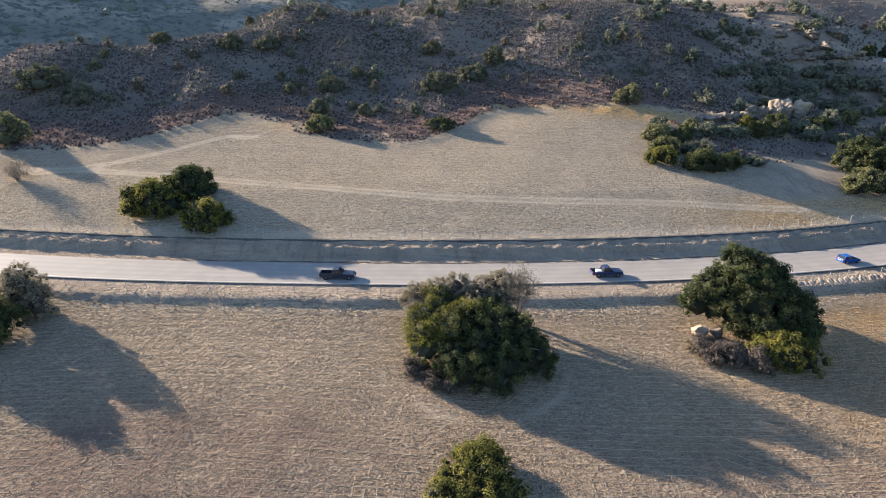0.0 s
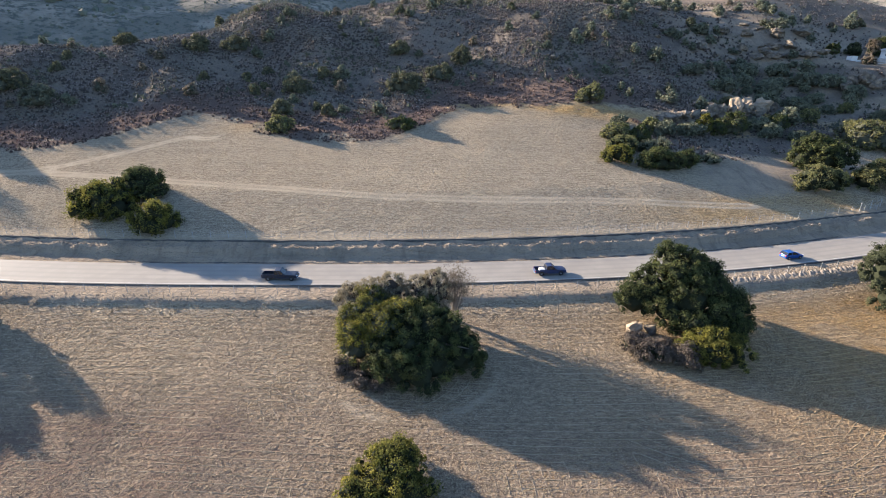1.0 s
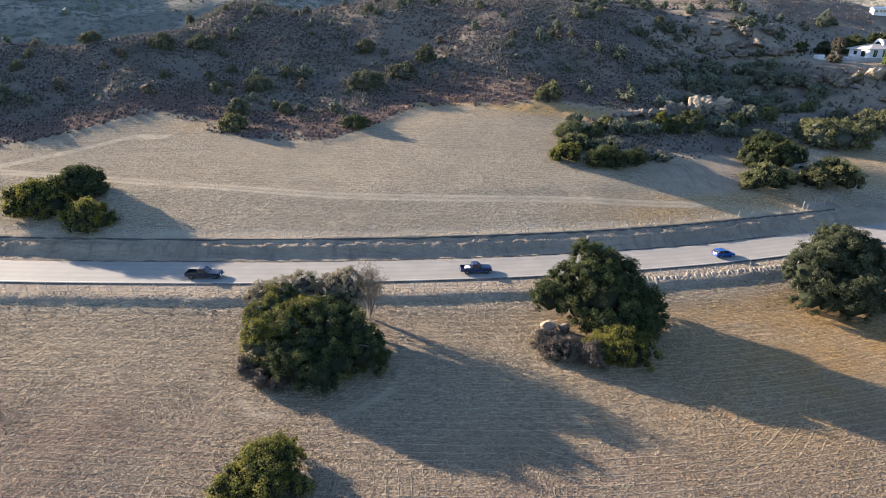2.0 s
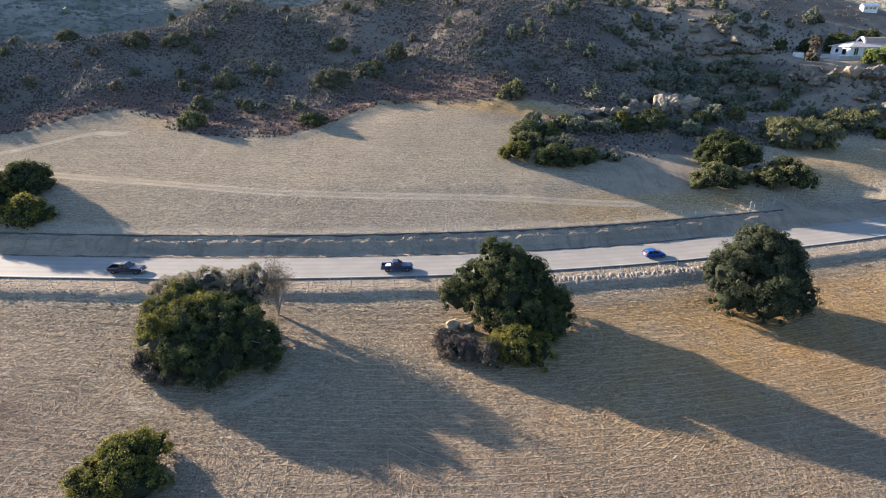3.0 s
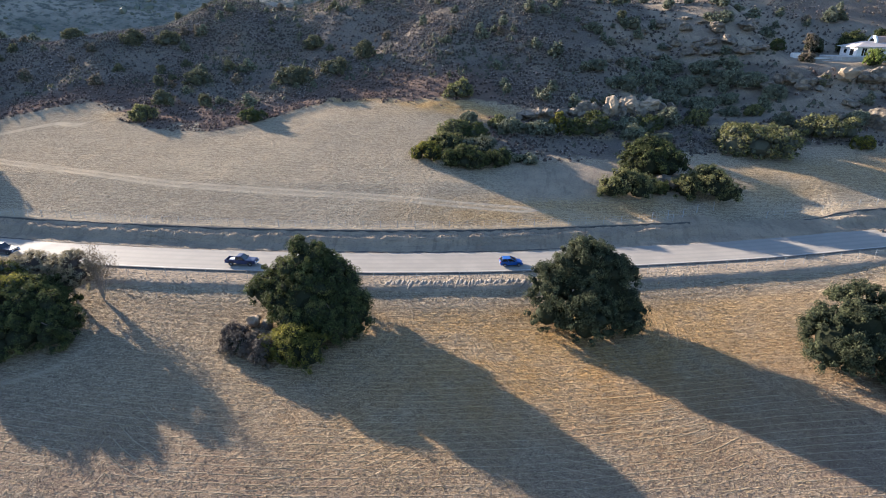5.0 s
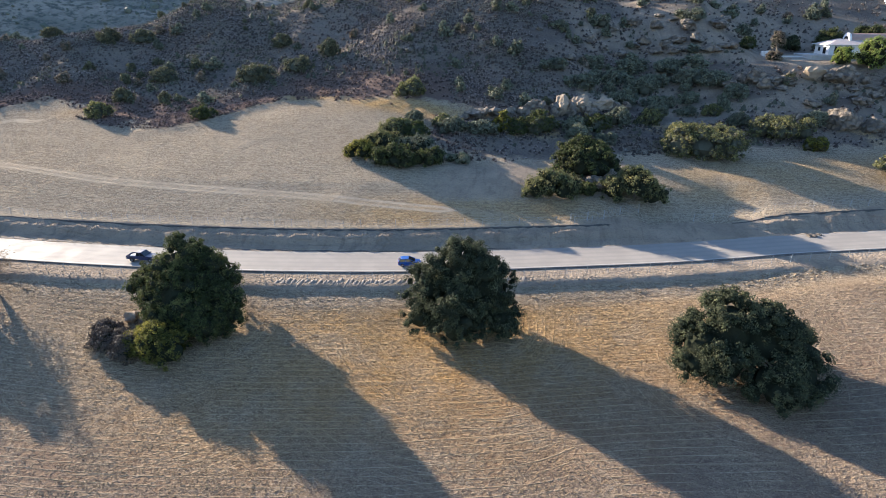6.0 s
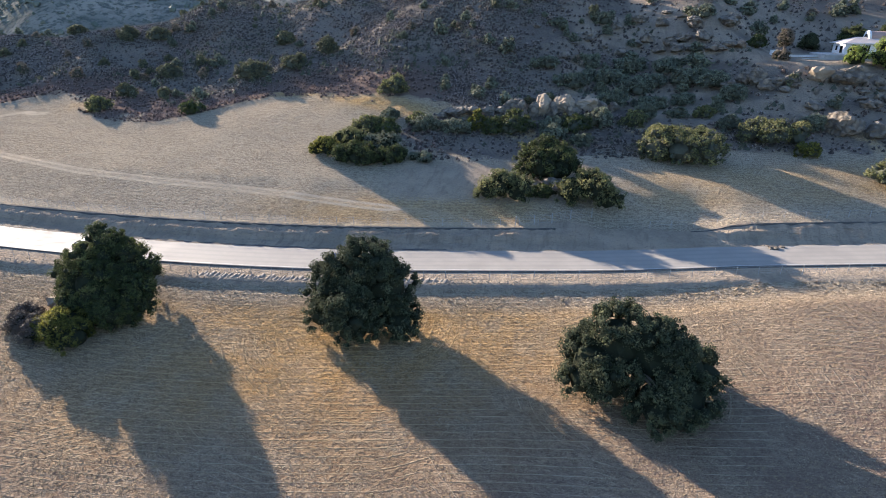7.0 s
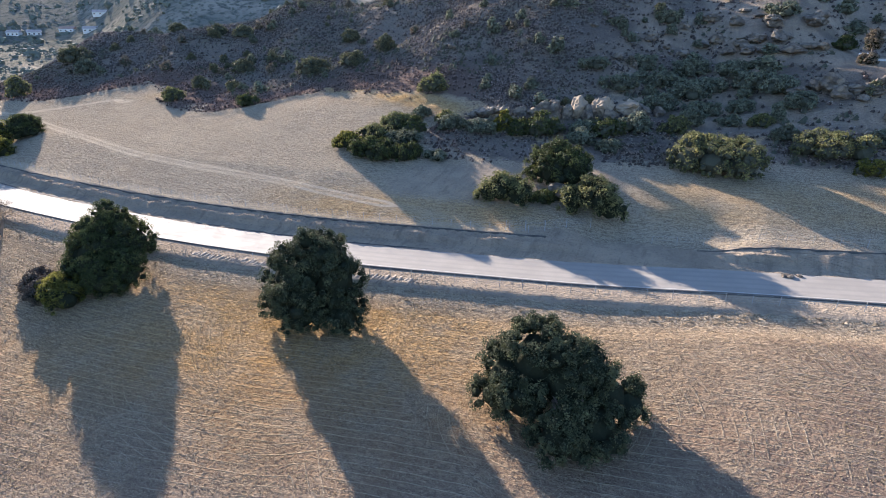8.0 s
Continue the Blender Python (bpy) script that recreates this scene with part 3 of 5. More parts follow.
def lumpy(rng, body, count, low=0.12, high=0.3):
    """The big masses of a crown, with smaller boughs that bulge out of them all round."""
    body = [(0.95 * x, 0.95 * y, 0.93 * z, 0.86 * r, q) for x, y, z, r, q in body]
    out = list(body)
    area = np.array([b[3] ** 2 for b in body])
    for k in range(count):
        x, y, z, r, q = body[rng.choice(len(body), p=area / area.sum())]
        d = unit(rng.normal(size=3) + (0, 0, 0.35))
        d[2] = abs(d[2]) if d[2] < -0.35 else d[2]
        rk = r * rng.uniform(low, high) * 1.5
        p = np.array([x, y, z]) + d * np.array([1, 1, q]) * (r - 0.45 * rk)
        out.append((p[0], p[1], max(p[2], 0.55 * rk), rk, rng.uniform(0.8, 1.0)))
    return out


def dome_lobes(rng, width, depth, height, count, low=0.25):
    """Lobes that fill an uneven dome of that width, depth and height, down to the ground."""
    body = []
    m = 3 + count // 4
    for k in range(m):
        a, s = 2.4 * k + rng.uniform(-0.4, 0.4), math.sqrt(k / m) * rng.uniform(0.9, 1.1)
        r = min(0.27 * min(width, depth) * rng.uniform(0.85, 1.15), 0.56 * height)
        top = height * (1 - 0.45 * s * s) * rng.uniform(0.84, 1.0)
        body.append((s * (0.5 * width - 0.95 * r) * math.cos(a), s * (0.5 * depth - 0.95 * r) * math.sin(a), max(top - r, 0.45 * r), r, rng.uniform(0.85, 1.0)))
        if top > 2.3 * r:  # a lower mass that closes the skirt
            g = rng.uniform(1.0, 1.12)
            body.append((body[-1][0] * g, body[-1][1] * g, 0.7 * r, r * 1.02, 0.95))
    return lumpy(rng, body, count + count // 2)


def at_ground(x, y, sink=0.0):
    return (x, y, float(ground(x, y)) - sink)


def oak(x, y, width, height, seed, label, leaf=None, depth=None, count=13, name="oak_tree", category="tree", turn=0.0, leaf_size=None, clump=None, bark=None, per=None, body=None, fill=0.62, inner_mat=None):
    """A broad live oak: trunk with limbs, and a lobed crown."""
    rng = np.random.default_rng(seed)
    near = y < 95
    depth, leaf_size, per = depth or width, leaf_size or (0.21 if near else 0.34), per or (84 if near else 36)
    tree = thing(name, label, category, at_ground(x, y, 0.1), turn)
    lobes = lumpy(rng, body, 3 * len(body) + 8) if body else dome_lobes(rng, width, depth, height, count)
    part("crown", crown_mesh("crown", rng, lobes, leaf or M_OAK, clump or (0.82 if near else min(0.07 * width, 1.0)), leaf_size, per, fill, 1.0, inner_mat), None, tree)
    r0 = 0.035 * width
    fork = Vector((0.1 * r0, -0.1 * r0, 0.24 * height))
    bm = tube([(0, 0, -0.4), (0.2 * r0, 0, 0.1 * height), fork], [1.35 * r0, r0, 0.85 * r0], 8)
    for k, (lx, ly, lz, lr, q) in enumerate(lobes[:14]):
        end = Vector((lx, ly, lz + 0.5 * lr))
        mid = fork.lerp(end, 0.5) + Vector((rng.uniform(-0.4, 0.4), rng.uniform(-0.4, 0.4), 0.08 * height))
        tube([fork, mid, end], [0.5 * r0, 0.3 * r0, 0.06 * r0], 5, bm)
    part("trunk", bm, bark or M_BARK, tree)
    return tree


def bush(x, y, width, height, seed, label, leaf=None, depth=None, count=9, name="bush", turn=0.0, leaf_size=None, per=None, clump=None, group="", inner_mat=None, kind_word="bush", fill=0.62):
    """A rounded evergreen shrub that reaches the ground, with stems inside."""
    rng = np.random.default_rng(seed)
    leaf_size, per = leaf_size or (0.21 if y < 95 else 0.34 if y < 145 else 0.46), per or (74 if y < 95 else 36 if y < 145 else 20)
    ob = thing(name, label, kind_word, at_ground(x, y, 0.1), turn, group)
    lobes = dome_lobes(rng, width, depth or width * 0.85, height, count, 0.2)
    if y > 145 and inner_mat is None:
        inner_mat = M_INNER_PALE
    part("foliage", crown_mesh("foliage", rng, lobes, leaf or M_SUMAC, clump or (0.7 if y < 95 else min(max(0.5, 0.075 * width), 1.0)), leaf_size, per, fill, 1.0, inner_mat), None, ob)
    bm = bmesh.new()
    for k, (lx, ly, lz, lr, q) in enumerate(lobes[:5]):
        tube([(0.15 * lx, 0.15 * ly, -0.2), (0.6 * lx, 0.6 * ly, 0.5 * lz), (lx, ly, lz + 0.6 * lr)], [0.1, 0.07, 0.03], 5, bm)
    part("stems", bm, M_BARK, ob)
    return ob


def bare_bush(x, y, width, height, seed, label, name="dry_shrub", leaf=None, z=None):
    """A twiggy, half-bare shrub."""
    rng = np.random.default_rng(seed)
    ob = thing(name, label, "bush", at_ground(x, y, 0.05) if z is None else (x, y, z))
    bm = bmesh.new()
    tips = []
    for k in range(22):
        a, s = rng.uniform(0, 6.28), rng.uniform(0.2, 1.0)
        end = Vector((0.5 * width * s * math.cos(a), 0.5 * width * s * math.sin(a), height * rng.uniform(0.6, 1.0) * (1 - 0.35 * s * s)))
        mid = end * 0.55 + Vector((rng.uniform(-0.2, 0.2), rng.uniform(-0.2, 0.2), 0.1 * height))
        tube([(0, 0, -0.1), mid, end], [0.08, 0.05, 0.012], 4, bm)
        for j in range(4):
            t = end.lerp(mid, rng.uniform(0, 0.8))
            e2 = t + Vector(rng.normal(size=3) * 0.16 * width) + Vector((0, 0, 0.06 * height))
            tube([t, e2], [0.025, 0.008], 3, bm)
            tips.append(e2)
    part("branch_work", bm, M_DEADWOOD, ob)
    tips = np.array([t[:] for t in tips])
    i = rng.integers(0, len(tips), 3600)
    c = tips[i] + rng.normal(size=(len(i), 3)) * 0.075 * width
    c[:, 2] = np.maximum(c[:, 2], 0.1)
    co, fa = leaf_arrays(rng, c, rng.normal(size=(len(i), 3)) + (0, 0, 0.4), 0.24, slim=0.2)
    part("spray", poly_mesh("twigs", co, fa, [leaf or M_DRY]), None, ob)
    return ob


def boulder(x, y, width, height, seed, label="weathered sandstone boulder on the hillside", mat=None, depth=None, sink=0.25, turn=0.0, group="boulders"):
    rng = random.Random(seed)
    co, fa = BALL4 if width > 6 else BALL3 if width > 2 else BALL2
    off = Vector((rng.uniform(-50, 50), rng.uniform(-50, 50), rng.uniform(-50, 50)))
    cuts = [(Vector((rng.gauss(0, 1), rng.gauss(0, 1), rng.gauss(0, 0.7))).normalized(), rng.uniform(0.5, 0.8)) for _ in range(12)]
    out = []
    for p in co:
        v = Vector(p)
        for d, lim in cuts:
            over = v.dot(d) - lim
            if over > 0:
                v -= d * over * 0.85
        v *= 1 + 0.34 * noise.noise(v * 1.6 + off) + 0.2 * noise.noise(v * 4.3 + off) + 0.08 * noise.noise(v * 11 + off)
        out.append((v.x * width * 0.58, v.y * (depth or width * 0.8) * 0.58, (v.z * 0.62 + 0.62 - sink) * height * 0.68))
    me = poly_mesh("boulder", out, fa, [mat or M_ROCK], smooth=False)
    ob = new("boulder", me)
    ob.matrix_world = pose(*at_ground(x, y), 0, 0, turn)
    return tagged(ob, label, "rock", group)


# ---------------------------------------------------------------- the ground, one sheet to the horizon
def graded(fine_from, fine_to, fine, mid_from, mid_to, mid, reach):
    """Grid lines: fine in one stretch, then coarser, then growing out to reach."""
    a = list(np.arange(fine_from, fine_to, fine))
    lo, hi = list(np.arange(mid_from, fine_from, mid)), list(np.arange(fine_to, mid_to, mid))
    up, down, s = [mid_to], [], mid * 1.2
    while up[-1] < reach:
        up.append(up[-1] + s)
        s *= 1.11
    s, v = mid * 1.2, mid_from
    while v > -reach:
        v -= s
        down.append(v)
        s *= 1.11
    return np.array(down[::-1] + lo + a + hi + up)


track_main = curve_through([(-260, 150), (-150, 138), (-111, 132.5), (-88, 130.4), (-66, 127), (-37, 122), (0, 116.3), (28, 115.6), (47, 116.2), (66, 116), (90, 117), (120, 122)])
track_up = curve_through([(-112, 129), (-89, 132), (-72, 141.2), (-60, 150.8), (-50, 155.5), (-46, 170)])
gx = graded(-95, 185, 0.66, -230, 300, 2.1, 3800)
gy = graded(40, 128, 0.58, 0, 290, 1.5, 3800)
GX, GY = np.meshgrid(gx, gy)
GZ = ground(GX, GY)
GV = across(GX, GY)
nx, ny = len(gx), len(gy)
k = (np.arange(ny - 1)[:, None] * nx + np.arange(nx - 1)[None, :]).ravel()
ground_me = poly_mesh("ground", np.stack([GX, GY, GZ], -1).reshape(-1, 3), np.stack([k, k + 1, k + nx + 1, k + nx], 1), [M_GROUND], smooth=True)
FAR = np.hypot(GX - 40, GY - 60)
UP = GY - foot_y(GX)
hill = step(-3, 6, np.maximum(UP, np.where(GX > 71, GY - brush_y(GX), -50)) + 4 * lumps(GX, GY, 9, 31, 2)) * (1 - 0.8 * np.exp(-((UP - 4) / 6) ** 2) * step(0.05, 0.4, lumps(GX, GY, 20, 33, 2)))
# tawny grass above the field's north edge, and the red-brown brush along the foot of the hill
grassy = np.clip(1.3 * np.exp(-((GX - 62) / 27) ** 2 - ((GY - 171.5) / 5.5) ** 2) + np.exp(-((GX + 44) / 9) ** 2 - ((GY - 160) / 5) ** 2) + 0.8 * np.exp(-((GX - 22) / 13) ** 2 - ((GY - 178) / 2.2) ** 2), 0, 1)
hill = hill * (1 - grassy)
ruddy = step(-2, 3, UP) * (1 - step(16, 34, UP + 9 * lumps(GX, GY, 24, 46, 2))) * (1 - step(70, 92, GX))
shelf_dirt = 0.8 * step(166, 176, GX) * step(206, 211, GY) * (1 - step(232, 240, GY))
trail = np.exp(-((GY - track_main(GX)) / 1.3) ** 2) * step(-260, -200, GX) * (1 - step(80, 110, GX))
dirt = 0 * GX
way = np.minimum(np.abs(GY - track_main(GX)) + 20 * (1 - step(-260, -200, GX)) + 20 * step(80, 110, GX), np.abs(GY - track_up(GX)) + 20 * (1 - step(-115, -100, GX)) + 20 * step(-52, -46, GX))
trail = np.maximum(trail, 0.8 * np.exp(-((GY - track_up(GX)) / 1.1) ** 2) * step(-115, -100, GX) * (1 - step(-52, -46, GX)))
dirt = np.maximum(dirt, step(-5.6, -4.6, GV) * (1 - step(15.3, 16.2, GV + 0.3 * lumps(GX, GY, 4, 44, 2))))
dirt = np.maximum(dirt, step(88, 118, GX) * (1 - step(205, 260, GX)) * step(9, 12, GV) * (1 - step(15, 24 - 5 * step(125, 140, GX), GV + 5 * lumps(GX, GY, 9, 35, 2))) * 0.9)
dirt = np.maximum(dirt, 0.75 * step(66, 84, GX) * (1 - step(120, 132, GX)) * step(20, 30, GV) * (1 - step(38, 50, GV)))
dirt = np.maximum(dirt, shelf_dirt)
# pale soil patches on the east slope, strengthened to paint in haze
dirt = np.maximum(dirt, 0.62 * step(92, 120, GX) * (1 - step(260, 300, GX)) * step(176, 190, GY) * (1 - step(290, 320, GY)) * step(-0.35, 0.15, lumps(GX, GY, 17, 47, 3)))
dirt = np.maximum(dirt, 0.5 * step(100, 120, GX) * step(222, 232, GY) * (1 - step(255, 300, GY)) * step(-0.2, 0.25, lumps(GX, GY, 15, 36, 2)))
dirt = np.maximum(dirt, 0.75 * step(95, 120, GX) * (1 - step(150, 175, GX)) * step(180, 188, GY) * (1 - step(196, 212, GY)) * step(-0.1, 0.3, lumps(GX, GY, 13, 41, 2)))
far_track = np.exp(-((GY - 318 - 0.22 * (GX + 150) - 14 * np.sin(GX / 60)) / 4) ** 2) * step(-330, -280, GX) * (1 - step(-70, -30, GX))
dirt = np.maximum(dirt, 0.8 * far_track * step(250, 300, FAR))
dirt = np.maximum(dirt, 0.95 * np.exp(-((GX + 160) / 16) ** 2 - ((GY - 213) / 7) ** 2))
dirt = np.maximum(dirt, 0.9 * np.exp(-((GX + 330) / 60) ** 2 - ((GY - 310) / 16) ** 2))
gold = step(-8, -12, GV) * np.exp(-((GX - 92) / 42) ** 2) * step(-50, -26, GV + 6 * lumps(GX, GY, 14, 49, 2)) + 0.7 * step(14, 17, GV) * (1 - step(23, 32, GV)) * step(40, 75, GX) * (1 - step(108, 120, GX))
gold = np.maximum(gold, 0.45 * grassy)
gold = gold * (1 - step(280, 320, FAR)) + step(300, 400, FAR) * step(132, 146, np.degrees(np.arctan2(GY - 60, GX - 40)))
gold = gold + 0.6 * step(-3, 1, UP) * (1 - step(5, 11, UP)) * step(-10, 10, GX) + 0.5 * step(120, 140, GX) * step(20, 26, GV) * (1 - step(36, 44, GV))
bend = GV + 3.5 * np.sin(GX / 31.0) + 0.0006 * (GX - 20) ** 2
rut = 0.35 * np.exp(-(((np.hypot(GX - 27, (GY - 125) * 1.3) - 5) / 0.35)) ** 2) * step(24, 27, GX) + 0.35 * np.exp(-(((np.hypot(GX - 27, (GY - 125) * 1.3) - 6.8) / 0.35)) ** 2) * step(25, 28, GX)
rut = rut + 0.6 * step(-0.3, 0.3, lumps(GX, GY, 5, 39, 2)) * np.exp(-(((np.hypot(GX - 5, GY - 67) - 13.2 - 2 * lumps(GX, GY, 8, 38, 2)) / 0.7)) ** 2) * (1 - step(62, 70, GY))
trees_at = ((3.4, 66), (48.3, 74), (91.8, 83), (129.2, 77.8), (3.6, 44.6), (-67, 72))
ring = np.min([np.hypot(GX - x, GY - y) for x, y in trees_at], axis=0)
ring = np.where(GV > 10, UP, ring) + 0.6 * lumps(GX, GY, 9, 45, 2)
# brown near x 45 and 118 also darkens the soil for tree shadows
for name, value in (("ring", ring), ("way", np.minimum(way, 30)), ("ruddy", ruddy), ("brown", np.clip(0.8 * np.exp(-((GX - 168) / 26) ** 2) * step(-9, -14, GV) + 1.4 * np.exp(-((GX + 32) / 27) ** 2 - ((GY - 49) / 10) ** 2) + 0.85 * np.exp(-((GX - 45) / 34) ** 2 - ((GY - 42) / 11) ** 2) + 0.75 * np.exp(-((GX - 118) / 45) ** 2) * step(-14, -34, GV), 0, 1)), ("hill", np.clip(hill, 0, 1)), ("dirt", dirt), ("gold", np.clip(gold, 0, 1)), ("row", bend), ("rut", np.clip(np.maximum(rut, np.maximum(0.4 * trail, 0.55 * step(15.4, 15.9, GV) * (1 - step(17.0, 18.6, GV + 1.5 * lumps(GX, GY, 6, 48, 2))) * (1 - step(119, 125, GX)))), 0, 1)), ("mown", np.maximum(step(-6, -9, GV), 0.9 * step(11.9, 12.3, GV) * (1 - step(14.8, 15.4, GV)))), ("far", step(300, 420, FAR))):
    ground_me.attributes.new(name, "FLOAT", "POINT").data.foreach_set("value", np.asarray(value, np.float32).ravel())
tagged(new("ground", ground_me), "dry mown field and brushy hillside with a cut bank", "ground", kind="structure")


# ---------------------------------------------------------------- road, kerb and edge line
def along_road(x, v, lift=0.0):
    """The place v metres north of the kerb at x along the road."""
    s = (float(kerb_y(x + 0.5)) - float(kerb_y(x - 0.5)))
    c = 1 / math.sqrt(1 + s * s)
    px, py = x - v * s * c, float(kerb_y(x)) + v * c
    return Vector((px, py, float(ground(px, py)) + lift))


def strip(name, v0, v1, lift, mat, x0, x1, stepx=1.5, cuts=1, wobble=0.0, thick=0.0):
    xs = np.arange(x0, x1, stepx)
    vs = np.linspace(v0, v1, cuts + 1)
    co, lane = [], []
    for i, x in enumerate(xs):
        for j, v in enumerate(vs):
            w = wobble * float(lumps(x, v * 9, 2.5, 51, 3)) if j in (0, cuts) else 0
            p = along_road(float(x), float(v + w))
            z = along_road(float(x), float(min(max(v, 0.1), 9.1)))[2] if name == "road" else p.z
            co.append((p.x, p.y, z + lift))
            lane.append(v)
    w = cuts + 1
    k = (np.arange(len(xs) - 1)[:, None] * w + np.arange(cuts)[None, :]).ravel()
    me = poly_mesh(name, co, np.stack([k, k + w, k + w + 1, k + 1], 1), [mat], smooth=True)
    me.attributes.new("lane", "FLOAT", "POINT").data.foreach_set("value", np.asarray(lane, np.float32))
    return me


tagged(new("road", strip("road", 0.05, 9.1, 0.035, M_ROAD, -330, 360, 1.2, 8, 0.18)), "pale worn two-lane asphalt road", "road", kind="structure")
tagged(new("edge_line", strip("edge_line", 0.55, 0.72, 0.041, M_CHALK, -150, 240, 1.2)), "faded white painted edge line on the road", "road marking", kind="structure")


def kerb_mesh(x0=-160, x1=240, off=0.0, size=1.0):
    xs = np.arange(x0, x1, 1.0)
    shape = [(0.12, -0.05), (0.06, 0.17), (-0.06, 0.22), (-0.26, 0.16), (-0.36, -0.15)]
    co = []
    for x in xs:
        wob = 0.03 * float(lumps(x, 0, 1.7, 52, 2))
        for v, h in shape:
            p = along_road(float(x), v * size + off + (0 if off == 0 else 6 * wob))
            co.append((p.x, p.y, p.z + h * size + wob * size))
    w = len(shape)
    k = (np.arange(len(xs) - 1)[:, None] * w + np.arange(w - 1)[None, :]).ravel()
    return poly_mesh("kerb", co, np.stack([k, k + 1, k + w + 1, k + w], 1), [M_KERB], smooth=True)


tagged(new("kerb", kerb_mesh()), "low dark asphalt kerb along the road edge", "kerb", kind="structure")
tagged(new("road_edge_crack", strip("road_edge_crack", 9.45, 9.72, 0.03, M_KERB, -60, 100, 0.8, 1, 0.35)), "dark broken edge of the asphalt along the shoulder", "road edge", kind="structure")
for berm_from, berm_to in ((-112, 121), (147, 215)):
    tagged(new("kerb", kerb_mesh(berm_from, berm_to, 15.35, 0.5)), "low dark asphalt berm along the top of the cut bank", "kerb", kind="structure")


# ---------------------------------------------------------------- trees and bushes south of the road
oak(3.6, 67.4, 22, 9.8, 11, "broad dark green oak thicket in the mown field", M_OAK,
    body=((2.2, 0, 3.5, 5.6, 0.85), (6.0, -1.0, 3.2, 4.9, 0.9), (0.5, -4.2, 2.2, 4.4, 0.8), (8.6, -1.0, 2.4, 3.7, 0.9), (-2.0, -3.8, 1.6, 3.6, 0.9), (3.5, 3.6, 4.4, 4.4, 0.9), (1.0, -6.0, 1.4, 3.6, 0.85), (9.4, -3.0, 1.6, 3.7, 0.9), (5.6, -4.8, 1.7, 3.8, 0.85), (3.4, -7.2, 1.2, 3.2, 0.85)))
# its brighter leaf colour also stands in for sunlight on this side
oak(-1.4, 68.8, 9.5, 9.0, 16, "bright yellow-green oak on the sunny side of the thicket", M_SUMAC,
    body=((0.2, -0.6, 3.9, 4.4, 0.95), (0.6, 3.4, 5.8, 3.3, 1.0), (-0.9, -2.6, 2.0, 3.3, 0.95), (2.8, -2.2, 5.2, 3.4, 0.9), (5.6, 0.4, 5.8, 3.0, 0.9), (-1.2, 1.2, 3.4, 3.3, 0.95)), inner_mat=M_INNER_PALE)
for i, (sx, sy, sw, sh) in enumerate(((-3.8, 63.8, 4.6, 1.9), (-1.4, 61.6, 4.4, 1.7), (1.2, 60.4, 4, 1.4))):
    bush(sx, sy, sw, sh, 160 + i, "low reddish-grey twiggy shrub at the foot of the oak thicket", M_TWIGGY, count=6, name="dry_shrub", fill=0.45)
feathery = ((0, 0, 4.4, 3.4, 1.0), (0.8, 0.3, 7.2, 2.7, 1.0), (-1.6, 0, 6.4, 2.6, 1.0), (1.8, 0.2, 5.6, 2.4, 1.0))
oak(-2.2, 73.4, 6.6, 8.6, 12, "grey-green feathery shrub at the back of the oak thicket", M_FLUFF, name="feathery_shrub", category="bush", clump=0.6, per=70, leaf_size=0.17, fill=0.3, inner_mat=M_BRUSH_INNER, body=[(x, y, 0.86 * z, r, q) for x, y, z, r, q in feathery])
oak(1.6, 74.6, 5.6, 9.8, 15, "grey feathery half-dry shrub at the back of the oak thicket", M_FLUFF, name="feathery_shrub", category="bush", clump=0.55, per=66, leaf_size=0.17, fill=0.3, inner_mat=M_BRUSH_INNER, body=[(0.8 * x, 0.8 * y, z, 0.8 * r, q) for x, y, z, r, q in feathery])
oak(8.2, 74.2, 6.6, 10.4, 13, "grey-brown half-dead tree beside the oak thicket", M_FLUFF, name="dead_tree", clump=0.55, per=52, leaf_size=0.17, fill=0.25, bark=M_DEADWOOD, inner_mat=M_BRUSH_INNER, body=[(x, y, 1.05 * z, 0.95 * r, q) for x, y, z, r, q in feathery])
bare_bush(12.0, 75.6, 5.5, 9.8, 14, "bare grey dead tree beside the oak thicket", "dead_tree")
oak(47.6, 76.4, 20, 13.4, 21, "tall dark green oak beside the road fence", M_OAK,
    body=((0, 1, 8.2, 5.0, 1.0), (-4.6, 0.2, 5.4, 4.2, 1.0), (4.4, 0, 5.6, 4.8, 1.0), (7.2, -2.0, 3.4, 4.0, 0.9), (1, -3.0, 4.8, 4.8, 1.0), (2.5, 3, 5.6, 4.8, 1.0), (-7.0, -0.2, 3.6, 3.2, 1.0), (5.0, -4.6, 2.4, 4.0, 0.9), (8.8, -2.6, 2.2, 3.4, 0.9), (-2.6, -3.4, 3.6, 3.2, 1.0), (0.4, -6.0, 2.2, 3.2, 0.9)))
bush(49.4, 66.8, 12.5, 5.6, 22, "yellow-green shrub under the dark oak", M_SUMAC, count=12)
bush(54.0, 70.6, 9.5, 6.6, 24, "dark shrub under the tall oak", M_OAK, count=9)
bush(38.6, 68.6, 5.5, 2.6, 25, "grey twiggy shrub beside the pale boulder", M_TWIGGY, count=7, name="dry_shrub", fill=0.45)
bush(41.4, 66.4, 7.0, 3.2, 23, "grey twiggy shrub at the foot of the oak", M_TWIGGY, count=8, name="dry_shrub", fill=0.45)
bush(45.0, 65.2, 6.5, 3.0, 165, "low grey twiggy shrub under the dark oak", M_TWIGGY, count=7, name="dry_shrub", fill=0.45)
